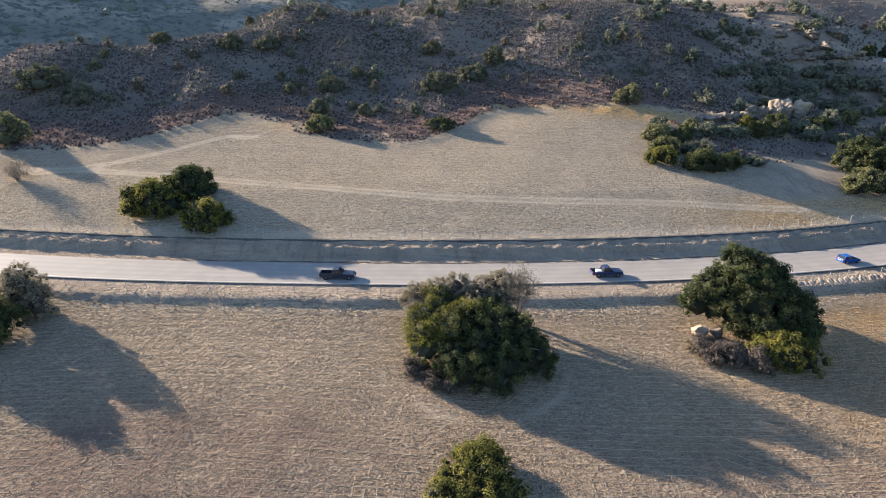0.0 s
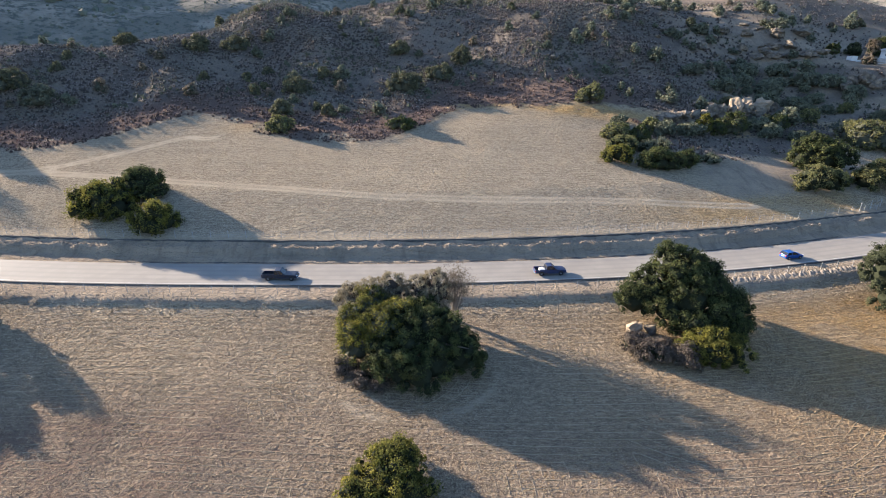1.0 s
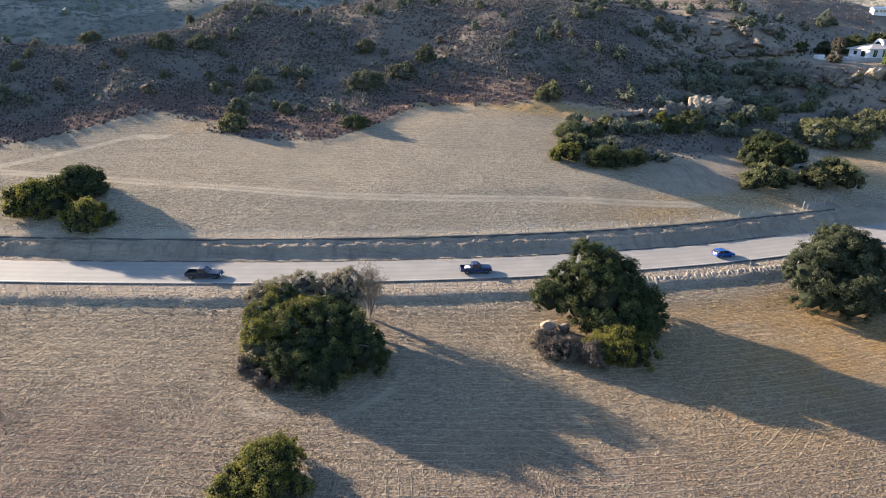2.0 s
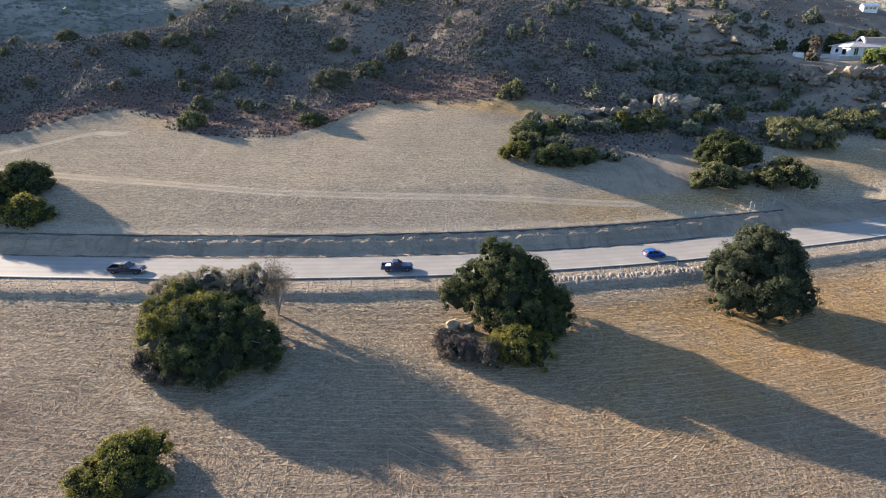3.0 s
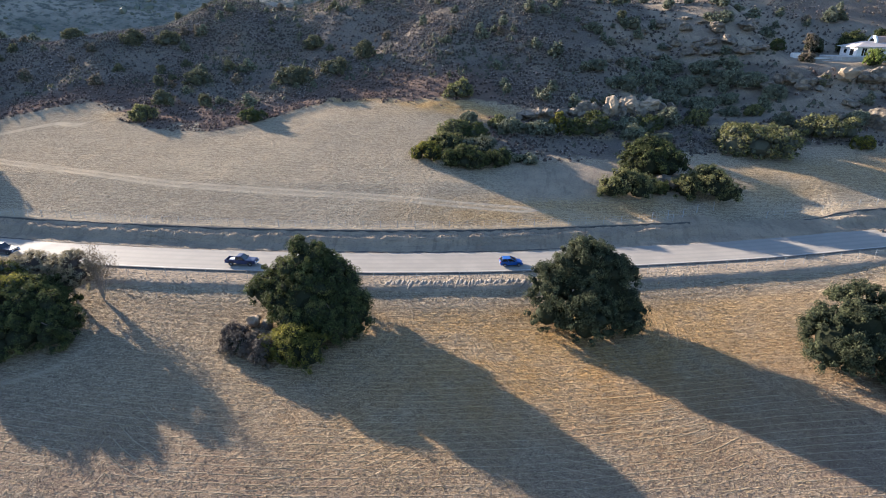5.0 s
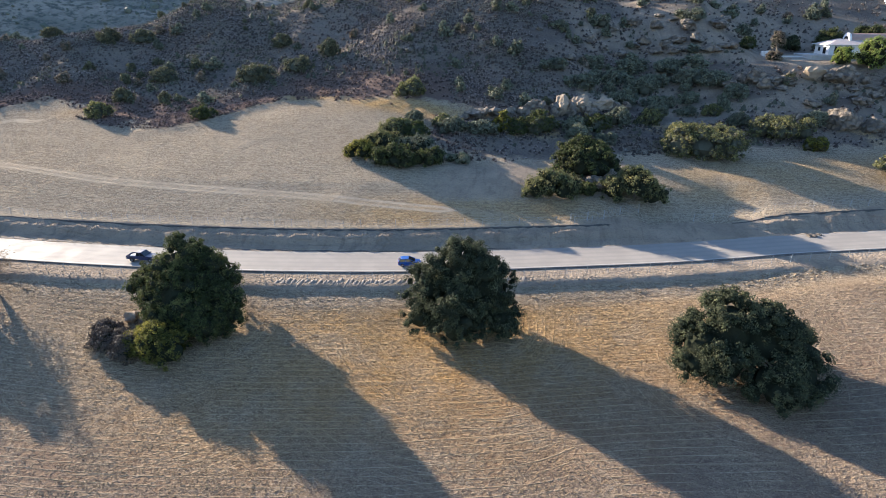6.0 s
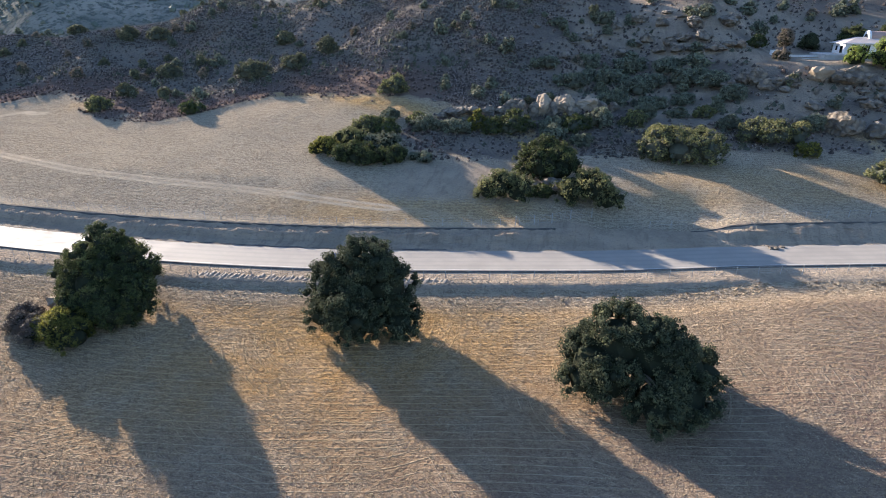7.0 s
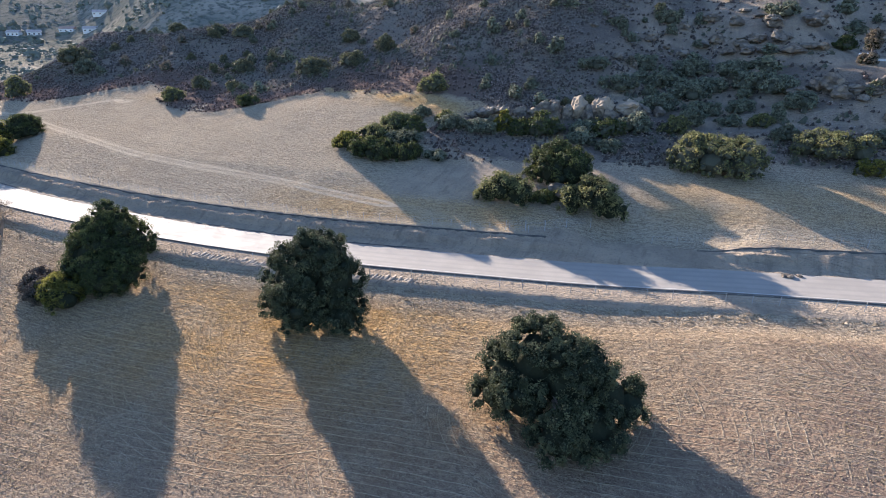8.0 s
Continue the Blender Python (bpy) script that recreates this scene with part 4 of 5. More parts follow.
oak(90.6, 81.4, 18, 15.0, 31, "tall grey-green oak at the field edge", M_OAK_GREY,
    body=((0, 1, 8.8, 5.9, 1.0), (-4.4, 0, 6.4, 4.8, 1.0), (4.0, 0.6, 6.8, 5.0, 1.0), (0, -3.2, 5.0, 5.0, 1.0), (-5.4, -2.8, 2.8, 3.4, 1.0), (5.8, -0.4, 3.2, 4.0, 1.0), (2, -2.2, 2.8, 4.8, 0.8), (0.5, -4.8, 2.4, 4.0, 0.9), (6.8, -1.6, 2.2, 3.6, 0.9)))
oak(130.0, 76.2, 20.0, 12.6, 41, "wide dark oak standing in the dry field", M_OAK_GREY,
    body=((-2.6, 1, 6.8, 5.4, 1.0), (-5.8, 0, 4.2, 4.2, 1.0), (1.6, 0.4, 5.2, 5.6, 1.0), (6.0, 1.6, 3.8, 4.4, 0.95), (8.6, 2.2, 2.8, 3.2, 1.0), (2.2, -4.0, 2.4, 3.8, 0.9), (-3.2, -1.8, 2.8, 4.4, 0.9), (2.6, -5.8, 1.6, 3.4, 0.95), (6.0, -2.6, 2.4, 4.0, 0.9), (-6.6, -1.8, 2.2, 3.2, 0.9)))
oak(4.0, 44.8, 12.6, 6.8, 51, "rounded yellow-green oak low in the mown field", M_SUMAC, count=12)
oak(-68.5, 70.5, 12.5, 9.4, 61, "feathery oak at the edge of the field", M_OAK, count=14)
bush(-67.0, 77.5, 9.5, 10.8, 62, "pale feathery half-dry tree beside the road fence", M_FLUFF, count=12, name="feathery_tree", inner_mat=M_BRUSH_INNER, kind_word="tree", fill=0.4)
# north of the road
bush(-61.8, 111.0, 17.0, 8.6, 71, "yellow-green evergreen bush on the field", M_SUMAC, count=12)
oak(-56.6, 117.8, 13.5, 8.6, 72, "dark rounded oak behind the bush on the field", M_OAK, count=12)
bush(-48.0, 104.5, 13.2, 6.8, 73, "yellow-green bush beside the field fence", M_SUMAC, count=10)
bare_bush(-102, 126, 7.0, 4.6, 74, "small half-bare shrub on the field")
bush(57.0, 137.0, 11, 5.2, 81, "yellow-green bush at the field corner", M_SUMAC)
bush(66.5, 134.8, 15, 5.2, 82, "dense dark green bush beside the dirt lot", M_OAK, count=14)
bush(75.0, 136.6, 12, 4.2, 84, "dark green bush in the shade", M_OAK, count=11)
bush(61.0, 144.6, 12, 4.8, 180, "olive bush in a dense thicket under the hill", M_OLIVE)
bush(70.0, 143.6, 13, 4.4, 181, "grey-green bush in a dense thicket under the hill", M_SAGE)
bush(61.5, 153.5, 11, 5.4, 83, "olive green bush under the hill", M_OLIVE)
bush(67.5, 152.0, 10, 4.6, 88, "dark green bush in a dense thicket under the hill", M_OAK)
bush(82.0, 139.0, 8, 2.4, 186, "low dark bush in the shade", M_DARK_SCRUB)
bush(77.0, 157.4, 11, 4.8, 85, "grey-green sage bush among the rocks", M_SAGE)
bush(84.6, 159.0, 10, 4.2, 86, "dark oak scrub below the boulders", M_DARK_SCRUB, count=12)
bush(90.5, 161.5, 6.5, 6.8, 185, "bright yellow-green bush among the pale rocks", M_SUMAC)
bush(94.5, 162.6, 10, 5.0, 89, "dark oak scrub below the boulders", M_OAK, count=11)
bush(101.0, 163.8, 13, 7.2, 87, "dark oak scrub below the boulders", M_OAK, count=11)
bush(110.5, 167.5, 9, 4.4, 183, "dark oak scrub in front of the boulders", M_DARK_SCRUB)
bush(116.5, 168.4, 12, 5.4, 90, "dark oak scrub beside the boulders", M_OAK)
bush(123.0, 173.0, 12, 5.4, 184, "dark oak scrub on the shaded slope", M_DARK_SCRUB)
bush(135.2, 183.0, 10, 5.2, 188, "round grey-green bush on the shaded slope", M_SAGE)
bush(111.4, 162.0, 9, 4.6, 189, "dark bush on the shaded slope below the boulders", M_DARK_SCRUB)
bush(74.0, 160.2, 8, 4.2, 190, "olive bush in a dense thicket under the hill", M_OLIVE)
bush(65.0, 162.0, 8, 4.0, 191, "grey-green bush in a dense thicket under the hill", M_SAGE)
bush(119.0, 160.0, 8, 3.4, 187, "grey-green sage scrub on the shaded slope", M_SAGE)
oak(112.0, 140.2, 18, 10.2, 91, "dark green oak behind the pale rock", M_OAK, count=15)
bush(103.6, 127.8, 14, 7.2, 92, "yellow-green bush by the dirt entry", M_OLIVE, count=12)
bush(122.2, 129.8, 16.5, 8.6, 93, "yellow-green bush by the dirt entry fence", M_OLIVE, count=13)
bush(112.6, 130.2, 9, 2.6, 182, "low dark bush around the pale rock", M_OAK)
bush(142.2, 159.2, 26, 9.6, 94, "wide olive-green bush above the dirt lot", M_OLIVE, count=18)
bush(165.5, 172.5, 21, 6.6, 95, "wide olive bush at the foot of the rocks", M_OLIVE, count=13)
bush(172.5, 165, 8.5, 4.0, 96, "golden-green low bush beside the dirt lot", M_SUMAC)
bush(186, 151, 13, 8.2, 97, "olive bush at the edge of the dirt lot", M_OLIVE, count=12)
bush(177, 178, 10, 5.0, 98, "dark scrub bush on the slope", M_DARK_SCRUB)
bush(157, 178, 8, 4.0, 99, "grey sage bush on the slope", M_SAGE)
# on the hill
bush(-34.8, 157.0, 10.5, 5.4, 101, "bright yellow-green bush at the foot of the hill", M_OLIVE)
bush(-38.0, 172.5, 9.4, 5.8, 102, "olive bush on the brushy slope", M_HAZED)
bush(0.0, 158.5, 9.8, 3.8, 103, "dark green bush at the foot of the hill", M_OAK)
bush(0.5, 193.5, 16.1, 7.4, 104, "olive bush on the brushy slope", M_HAZED)
bush(19.9, 214, 10.2, 7.5, 105, "bright olive bush on the brushy slope", M_HAZED)
bush(-38.5, 194.8, 12.2, 6.0, 106, "dark bush on the brushy slope", M_HAZED)
bush(60.9, 178, 12.3, 6.4, 107, "olive bush above the field", M_OLIVE)
bush(-68.4, 226, 14.0, 6.2, 108, "olive bush on the hilltop", M_HAZED)
bush(-82, 223, 12.6, 6.4, 109, "olive bush on the hilltop", M_HAZED)
bush(-3.7, 223.5, 10.5, 6.6, 110, "olive bush on the brushy slope", M_HAZED)
bush(-118, 148, 12.0, 9.4, 111, "bright bush at the foot of the hill", M_OLIVE)
bush(11.7, 203, 14.0, 5.8, 112, "olive bush on the brushy slope", M_HAZED)
bush(-128, 180, 19.6, 8.0, 113, "wide dark bush on the slope", M_HAZED, count=11)
bush(-114, 176, 15.4, 7.0, 114, "grey-green bush on the slope", M_SAGE, count=8)
bush(132.3, 176.5, 9.5, 5.5, 115, "yellow-green bush on the slope", M_OLIVE)
bush(151.6, 187, 7.6, 3.5, 116, "small yellow-green bush on the slope", M_OLIVE)
bush(-108, 222, 11.2, 5.4, 117, "olive bush on the hilltop", M_HAZED)
# dark oak scrub that covers the shaded eastern slope
for i, (sx, sy, sw, sh) in enumerate(((133, 203, 16, 5.5), (126, 191, 14, 5), (144, 216, 15, 5), (150, 207, 14, 5.5), (156, 203, 13, 5), (160.5, 196, 10, 4.5), (138, 208, 13, 5),
                                      (131, 217, 15, 5.5), (122, 205, 14, 5), (113, 197, 15, 5), (118, 214, 13, 4.6), (104, 204, 12, 4.2), (136, 192, 11, 4.2), (147, 196, 10, 3.8), (155, 241, 12, 4.6), (120, 238, 12, 4.6))):
    bush(sx, sy, sw, sh, 600 + i, "dark oak scrub on the shaded slope", M_DARK_SCRUB, count=8, per=16, leaf_size=0.52, name="scrub_oak", group="scrub oaks on the shaded slope")


# scattered shrubs of a few shapes
scatter_rng = random.Random(31)
kinds = [bush(-20 - 9 * i, 176 + 5 * i, 4.2, 2.8, 140 + i, text, mat, count=6, per=10, leaf_size=0.5, clump=0.66, name="hill_shrub", group="shrubs on the hillside")
         for i, (text, mat) in enumerate((("grey-green sage shrub on the dry hillside", M_SAGE), ("olive shrub on the dry hillside", M_HAZED), ("dark scrub oak on the dry hillside", M_DARK_SCRUB), ("pale dry shrub on the hillside", M_DRY)))]
made = 0
while made < 170:
    x, y = scatter_rng.uniform(-140, 215), scatter_rng.uniform(150, 290)
    if y < float(foot_y(x)) + 16 or (x > 150 and 200 < y < 262):
        continue
    dark = 0.6 if x > 90 else 0.2
    one = kinds[2] if scatter_rng.random() < dark * 0.6 else scatter_rng.choice(kinds)
    k = scatter_rng.uniform(0.55, 1.6)
    copy_thing(one, Matrix.Translation(at_ground(x, y, 0.1)) @ pose(0, 0, 0, 0, 0, scatter_rng.uniform(0, 360)) @ Matrix.Diagonal((k, k, k * scatter_rng.uniform(0.8, 1.2), 1)))
    made += 1
# dark scrub oak on the shaded eastern slope
made = 0
while made < 46:
    x, y = scatter_rng.uniform(84, 176), scatter_rng.uniform(166, 268)
    if y < float(brush_y(x)) + 20 or (x > 160 and 203 < y < 250) or float(lumps(x, y, 18, 83, 2)) < -0.1:
        continue
    k = scatter_rng.uniform(0.7, 2.1)
    copy_thing(kinds[2] if scatter_rng.random() < 0.8 else kinds[0], Matrix.Translation(at_ground(x, y, 0.1)) @ pose(0, 0, 0, 0, 0, scatter_rng.uniform(0, 360)) @ Matrix.Diagonal((k * 1.2, k, k * scatter_rng.uniform(0.6, 0.95), 1)))
    made += 1


# ---------------------------------------------------------------- boulders
boulder(40.0, 72.9, 2.3, 2.9, 1, "pale orange sandstone boulder under the oak", M_ORANGE_ROCK)
boulder(42.6, 72.2, 2.0, 2.8, 2, "grey boulder under the oak")
boulder(114.8, 132.8, 6.2, 4.2, 3, "pale grey boulder between the bushes")
boulder(106.2, 175.6, 5.4, 8.0, 34, "tall orange sandstone boulder with a hollow", M_ORANGE_ROCK)
boulder(112.8, 180.6, 7.0, 7.2, 5, "tan sandstone boulder with a domed top", M_ORANGE_ROCK)
boulder(118.4, 182.2, 6.8, 6.2, 6, "tan sandstone boulder with a domed top", M_ORANGE_ROCK)
for i, (rx, ry, rw, rh) in enumerate(((101.0, 172.6, 4.4, 6.6), (104.2, 172.8, 3.6, 6.4), (97.6, 173.4, 5.0, 5.4), (109.4, 175.4, 4.6, 5.6), (82.4, 167.6, 7.0, 4.2), (87.6, 169.8, 5.4, 3.8), (91.6, 171.2, 4.2, 3.6),
                                      (95.0, 172.4, 3.6, 3.8), (122.4, 184, 5.2, 5.0), (115, 176.4, 4.2, 4.4), (79.0, 166.4, 3.4, 2.2), (126.5, 187, 4.6, 4.0), (99.0, 178.5, 4.6, 4.2), (85.0, 172.6, 3.0, 2.4))):
    boulder(rx, ry, rw, rh, 500 + i, "pale grey sandstone boulder in a rock outcrop", turn=37 * i)
boulder(182.4, 200, 6.0, 6.4, 37, "orange sandstone boulder below the house", M_ORANGE_ROCK)
boulder(189.5, 199, 8.0, 7.6, 12, "grey sandstone boulder below the house")
boulder(183, 177.5, 9.5, 7.4, 13, "wide pale boulder at the foot of the slope")
boulder(190, 176.5, 6.5, 5.4, 15, "pale boulder at the foot of the slope")
boulder(166.4, 201.2, 7.4, 6.6, 14, "grey boulder below the driveway")
for i, (rx, ry, rw, rh) in enumerate(((168.2, 197.4, 5.0, 4.4), (159.4, 199.8, 6.0, 4.4), (162.8, 202.4, 5.4, 4.6), (171, 199, 4.6, 4.0), (157.6, 222, 7.5, 3.6), (153.4, 228.2, 7.0, 4.6), (145.6, 226, 6.6, 4.2), (143.4, 229, 5.0, 3.6),
                                      (136.2, 233.4, 5.4, 3.8), (162.4, 238.6, 9.0, 5.4), (151.2, 236.4, 6.6, 5.0), (148, 230.6, 7.4, 3.6), (139.6, 227.2, 5.6, 3.4), (131.8, 230.6, 5.4, 3.6), (161, 223.4, 6.0, 3.0), (164.6, 224.0, 4.8, 2.8),
                                      (150, 224.0, 4.6, 3.0), (127.6, 224.4, 5.2, 4.0), (116.4, 227.0, 5.6, 3.8), (109.0, 212.4, 4.6, 3.2), (141.0, 240, 6.0, 4.0), (133.0, 245.0, 7.0, 4.2), (125.4, 238.0, 5.0, 3.2), (78.0, 209.0, 4.0, 3.0), (53.2, 205.6, 3.4, 2.6))):
    boulder(rx, ry, rw, rh, 540 + i, "weathered grey sandstone boulder in a row of outcrops", turn=53 * i)
rock_rng = random.Random(77)
for i in range(60):
    boulder(rock_rng.uniform(172, 215), rock_rng.uniform(178, 203), rock_rng.uniform(1.5, 5.6), rock_rng.uniform(1.2, 3.6), 100 + i, turn=rock_rng.uniform(0, 360))
for i in range(26):
    boulder(rock_rng.uniform(70, 165), rock_rng.uniform(205, 250), rock_rng.uniform(1.4, 4.5), rock_rng.uniform(0.8, 2.4), 200 + i, turn=rock_rng.uniform(0, 360))
for i in range(40):
    a = rock_rng.uniform(-60, 150)
    boulder(a, float(foot_y(a)) + rock_rng.uniform(6, 70), rock_rng.uniform(0.7, 2.0), rock_rng.uniform(0.5, 1.3), 300 + i, turn=rock_rng.uniform(0, 360))

boulder(156.5, 122.5, 2.4, 0.7, 400, "low pale rubble pile on the road shoulder", sink=0.3)
boulder(158.3, 123.3, 1.3, 0.5, 401, "small pale rock on the road shoulder", sink=0.3)


# ---------------------------------------------------------------- fences
def post_mesh(height=1.55, r=0.045):
    bm = rod((0, 0, -0.3), (0, 0, height), r, sides=6)
    rod((0, 0, height), (0, 0, height + 0.05), r * 1.25, r * 0.5, 6, bm)
    me = bpy.data.meshes.new("post")
    bm.to_mesh(me)
    bm.free()
    me.materials.append(M_GALV)
    return me


POST, TALL_POST = post_mesh(), post_mesh(2.0, 0.07)


def fence(label, places, post=None, height=1.5, strands=4, radius=0.011):
    """Posts at the places, joined by wires."""
    base = places[0]
    ob = thing("wire_fence", label, "fence", base)
    for i, p in enumerate(places):
        one = new("post", post or POST)
        one.parent = ob
        one.matrix_local = pose(p[0] - base[0], p[1] - base[1], p[2] - base[2], 2.0 * math.sin(3.1 * i), 2.0 * math.cos(2.3 * i), 0)
    for s in range(strands):
        h = height * (1 - s / strands)
        bm = tube([Vector(p) - Vector(base) + Vector((0, 0, h)) for p in places], [radius] * len(places), 3)
        part("wire", bm, M_GALV, ob)
    return ob


fence("low wire fence with steel posts along the road shoulder", [along_road(x, -2.7) for x in np.arange(-76, 182, 3.65)])
fence("wire fence with steel posts on top of the cut bank", [along_road(x, 16.3) for x in np.arange(-106, 120, 3.65)])
fence("chain fence with tall posts beside the dirt entry", [at_ground(x, y) for x, y in ((108.3, 117.5), (111.9, 118.9), (115.3, 120.3), (118.8, 122.8), (123.0, 125.2))], TALL_POST, 1.95, 7)
fence("wire fence with short posts beyond the dirt entry", [along_road(x, 17.5) for x in np.arange(140, 205, 4.2)], strands=2)


# ---------------------------------------------------------------- crumbled soil on the road bank
M_SOIL = plain("pale_loose_soil", (0.26, 0.22, 0.175), (0.18, 0.153, 0.124), 0.5, 0.95, relief=0.6, depth=0.08)


def mound(x, v, width, length, height, seed):
    rng = random.Random(seed)
    off = Vector((rng.uniform(-50, 50), rng.uniform(-50, 50), 0))
    p = along_road(x, v)
    co = []
    for q in BALL2[0]:
        w = Vector(q) * (1 + 0.22 * noise.noise(Vector(q) * 2.2 + off))
        co.append((w.x * width / 2, w.y * length / 2, w.z * height))
    ob = new("soil_mound", poly_mesh("soil_mound", co, BALL2[1], [M_SOIL], smooth=True))
    ob.matrix_world = pose(p.x, p.y, p.z - 0.42 * height, 14, 0, rng.uniform(-14, 14) - 14)
    return tagged(ob, "pale rounded mound of eroded soil below the kerb", "soil", "mounds on the road bank")


mound_rng = random.Random(4)
xm = 57.5
while xm < 99:
    wm = mound_rng.uniform(0.45, 1.0)
    mound(xm, -3.5 + mound_rng.uniform(-0.3, 0.3), wm, mound_rng.uniform(1.8, 2.8), mound_rng.uniform(0.06, 0.13), int(xm * 10))
    xm += wm * mound_rng.uniform(0.8, 1.5)


# ---------------------------------------------------------------- vehicles
def profile_solid(points, half, tuck=None, bevel=0.04):
    """A side outline (x, z) drawn out to the half width; tuck(x, z) narrows it."""
    bm = bmesh.new()
    rows = []
    for s in (-1, 1):
        rows.append([bm.verts.new((x, s * half * (tuck(x, z) if tuck else 1.0), z)) for x, z in points])
    n = len(points)
    bm.faces.new(rows[0]), bm.faces.new(rows[1][::-1])
    for i in range(n):
        j = (i + 1) % n
        bm.faces.new((rows[0][j], rows[0][i], rows[1][i], rows[1][j]))
    bmesh.ops.recalc_face_normals(bm, faces=bm.faces)
    if bevel:
        bmesh.ops.bevel(bm, geom=bm.edges[:], offset=bevel, segments=2, affect="EDGES", profile=0.6)
    return bm


def wheel(ob, x, y, r, w=0.24):
    tyre = part("wheel", rod((x, y - w / 2, r), (x, y + w / 2, r), r, sides=20), M_RUBBER, ob)
    s = 1 if y > 0 else -1
    bm = rod((x, y + s * w * 0.3, r), (x, y + s * (w / 2 + 0.012), r), r * 0.62, r * 0.55, 16)
    for k in range(5):
        a = 2 * math.pi * k / 5
        rod((x, y + s * (w / 2 + 0.02), r), (x + 0.55 * r * math.cos(a), y + s * (w / 2 + 0.02), r + 0.55 * r * math.sin(a)), 0.03, sides=4, bm=bm)
    part("rim", bm, M_RIM, tyre)


def cabin(ob, pts, half, paint_mat, floor_z, top_z, narrow=0.86):
    """Glass house: dark glass with painted roof and pillars. pts: rear bottom, rear top, front top, front bottom as (x, z)."""
    def tuck(x, z):
        return 1 - (1 - narrow) * (z - floor_z) / (top_z - floor_z)
    part("window_glass", profile_solid(pts, half * 0.985, tuck, 0.03), M_GLASS, ob)
    (x0, z0), (x1, z1), (x2, z2), (x3, z3) = pts
    roof = profile_solid([(x1 - 0.05, z1 - 0.05), (x1 + 0.08, z1 + 0.035), (x2 - 0.1, z2 + 0.035), (x2 + 0.06, z2 - 0.06)], half * narrow * 1.0, None, 0.02)
    part("roof", roof, paint_mat, ob)
    for s in (-1, 1):
        for (xa, za), (xb, zb) in (((x0, z0), (x1, z1)), ((x3, z3), (x2, z2)), (((x0 + x3) / 2 - 0.1, z0), ((x1 + x2) / 2 - 0.05, z1))):
            part("pillar", rod((xa, s * half * 0.99, za), (xb, s * half * narrow * 0.995, zb), 0.05, sides=5), paint_mat, ob)


def hatchback(x, v, heading_offset=0.0):
    p, q = along_road(x, v), along_road(x + 2, v)
    turn = math.degrees(math.atan2(q.y - p.y, q.x - p.x))
    ob = thing("hatchback_car", "bright blue five-door hatchback driving on the road", "car", (p.x, p.y, p.z + 0.035), turn)
    low = [(-2.05, 0.32), (-2.12, 0.62), (-2.05, 0.98), (-1.0, 1.0), (0.75, 0.98), (1.75, 0.82), (2.05, 0.66), (2.1, 0.42), (2.0, 0.28), (-1.9, 0.24)]
    body = part("body", profile_solid(low, 0.88, lambda a, z: (1 - 0.12 * max(0, abs(a) - 1.6) / 0.5) * (0.97 if z > 0.9 else 1), 0.06), M_BLUE, ob)
    cabin(ob, [(-1.98, 0.97), (-1.62, 1.47), (-0.1, 1.5), (0.98, 0.96)], 0.84, M_BLUE, 0.97, 1.5)
    for wx in (-1.28, 1.3):
        for wy in (-0.79, 0.79):
            wheel(ob, wx, wy, 0.31, 0.22)
    for s in (-1, 1):
        part("headlamp", box(1.86, 2.06, s * 0.66 - 0.16, s * 0.66 + 0.16, 0.62, 0.76, 0.03), M_LAMP, body)
        part("tail_lamp", box(-2.12, -2.0, s * 0.7 - 0.12, s * 0.7 + 0.12, 0.72, 0.98, 0.02), M_RED, body)
        part("wing_mirror", box(0.62, 0.8, s * 0.98 - 0.1, s * 0.98 + 0.1, 0.98, 1.1, 0.03), M_BLUE, ob)
        part("door_handle", box(-0.3, -0.12, s * 0.885 - 0.012, s * 0.885 + 0.012, 0.82, 0.85), M_CHROME, body)
    part("grille", box(2.02, 2.12, -0.45, 0.45, 0.38, 0.58, 0.02), M_TRIM, body)
    part("number_plate", box(-2.15, -2.1, -0.25, 0.25, 0.6, 0.72), M_CARGO, body)
    return ob


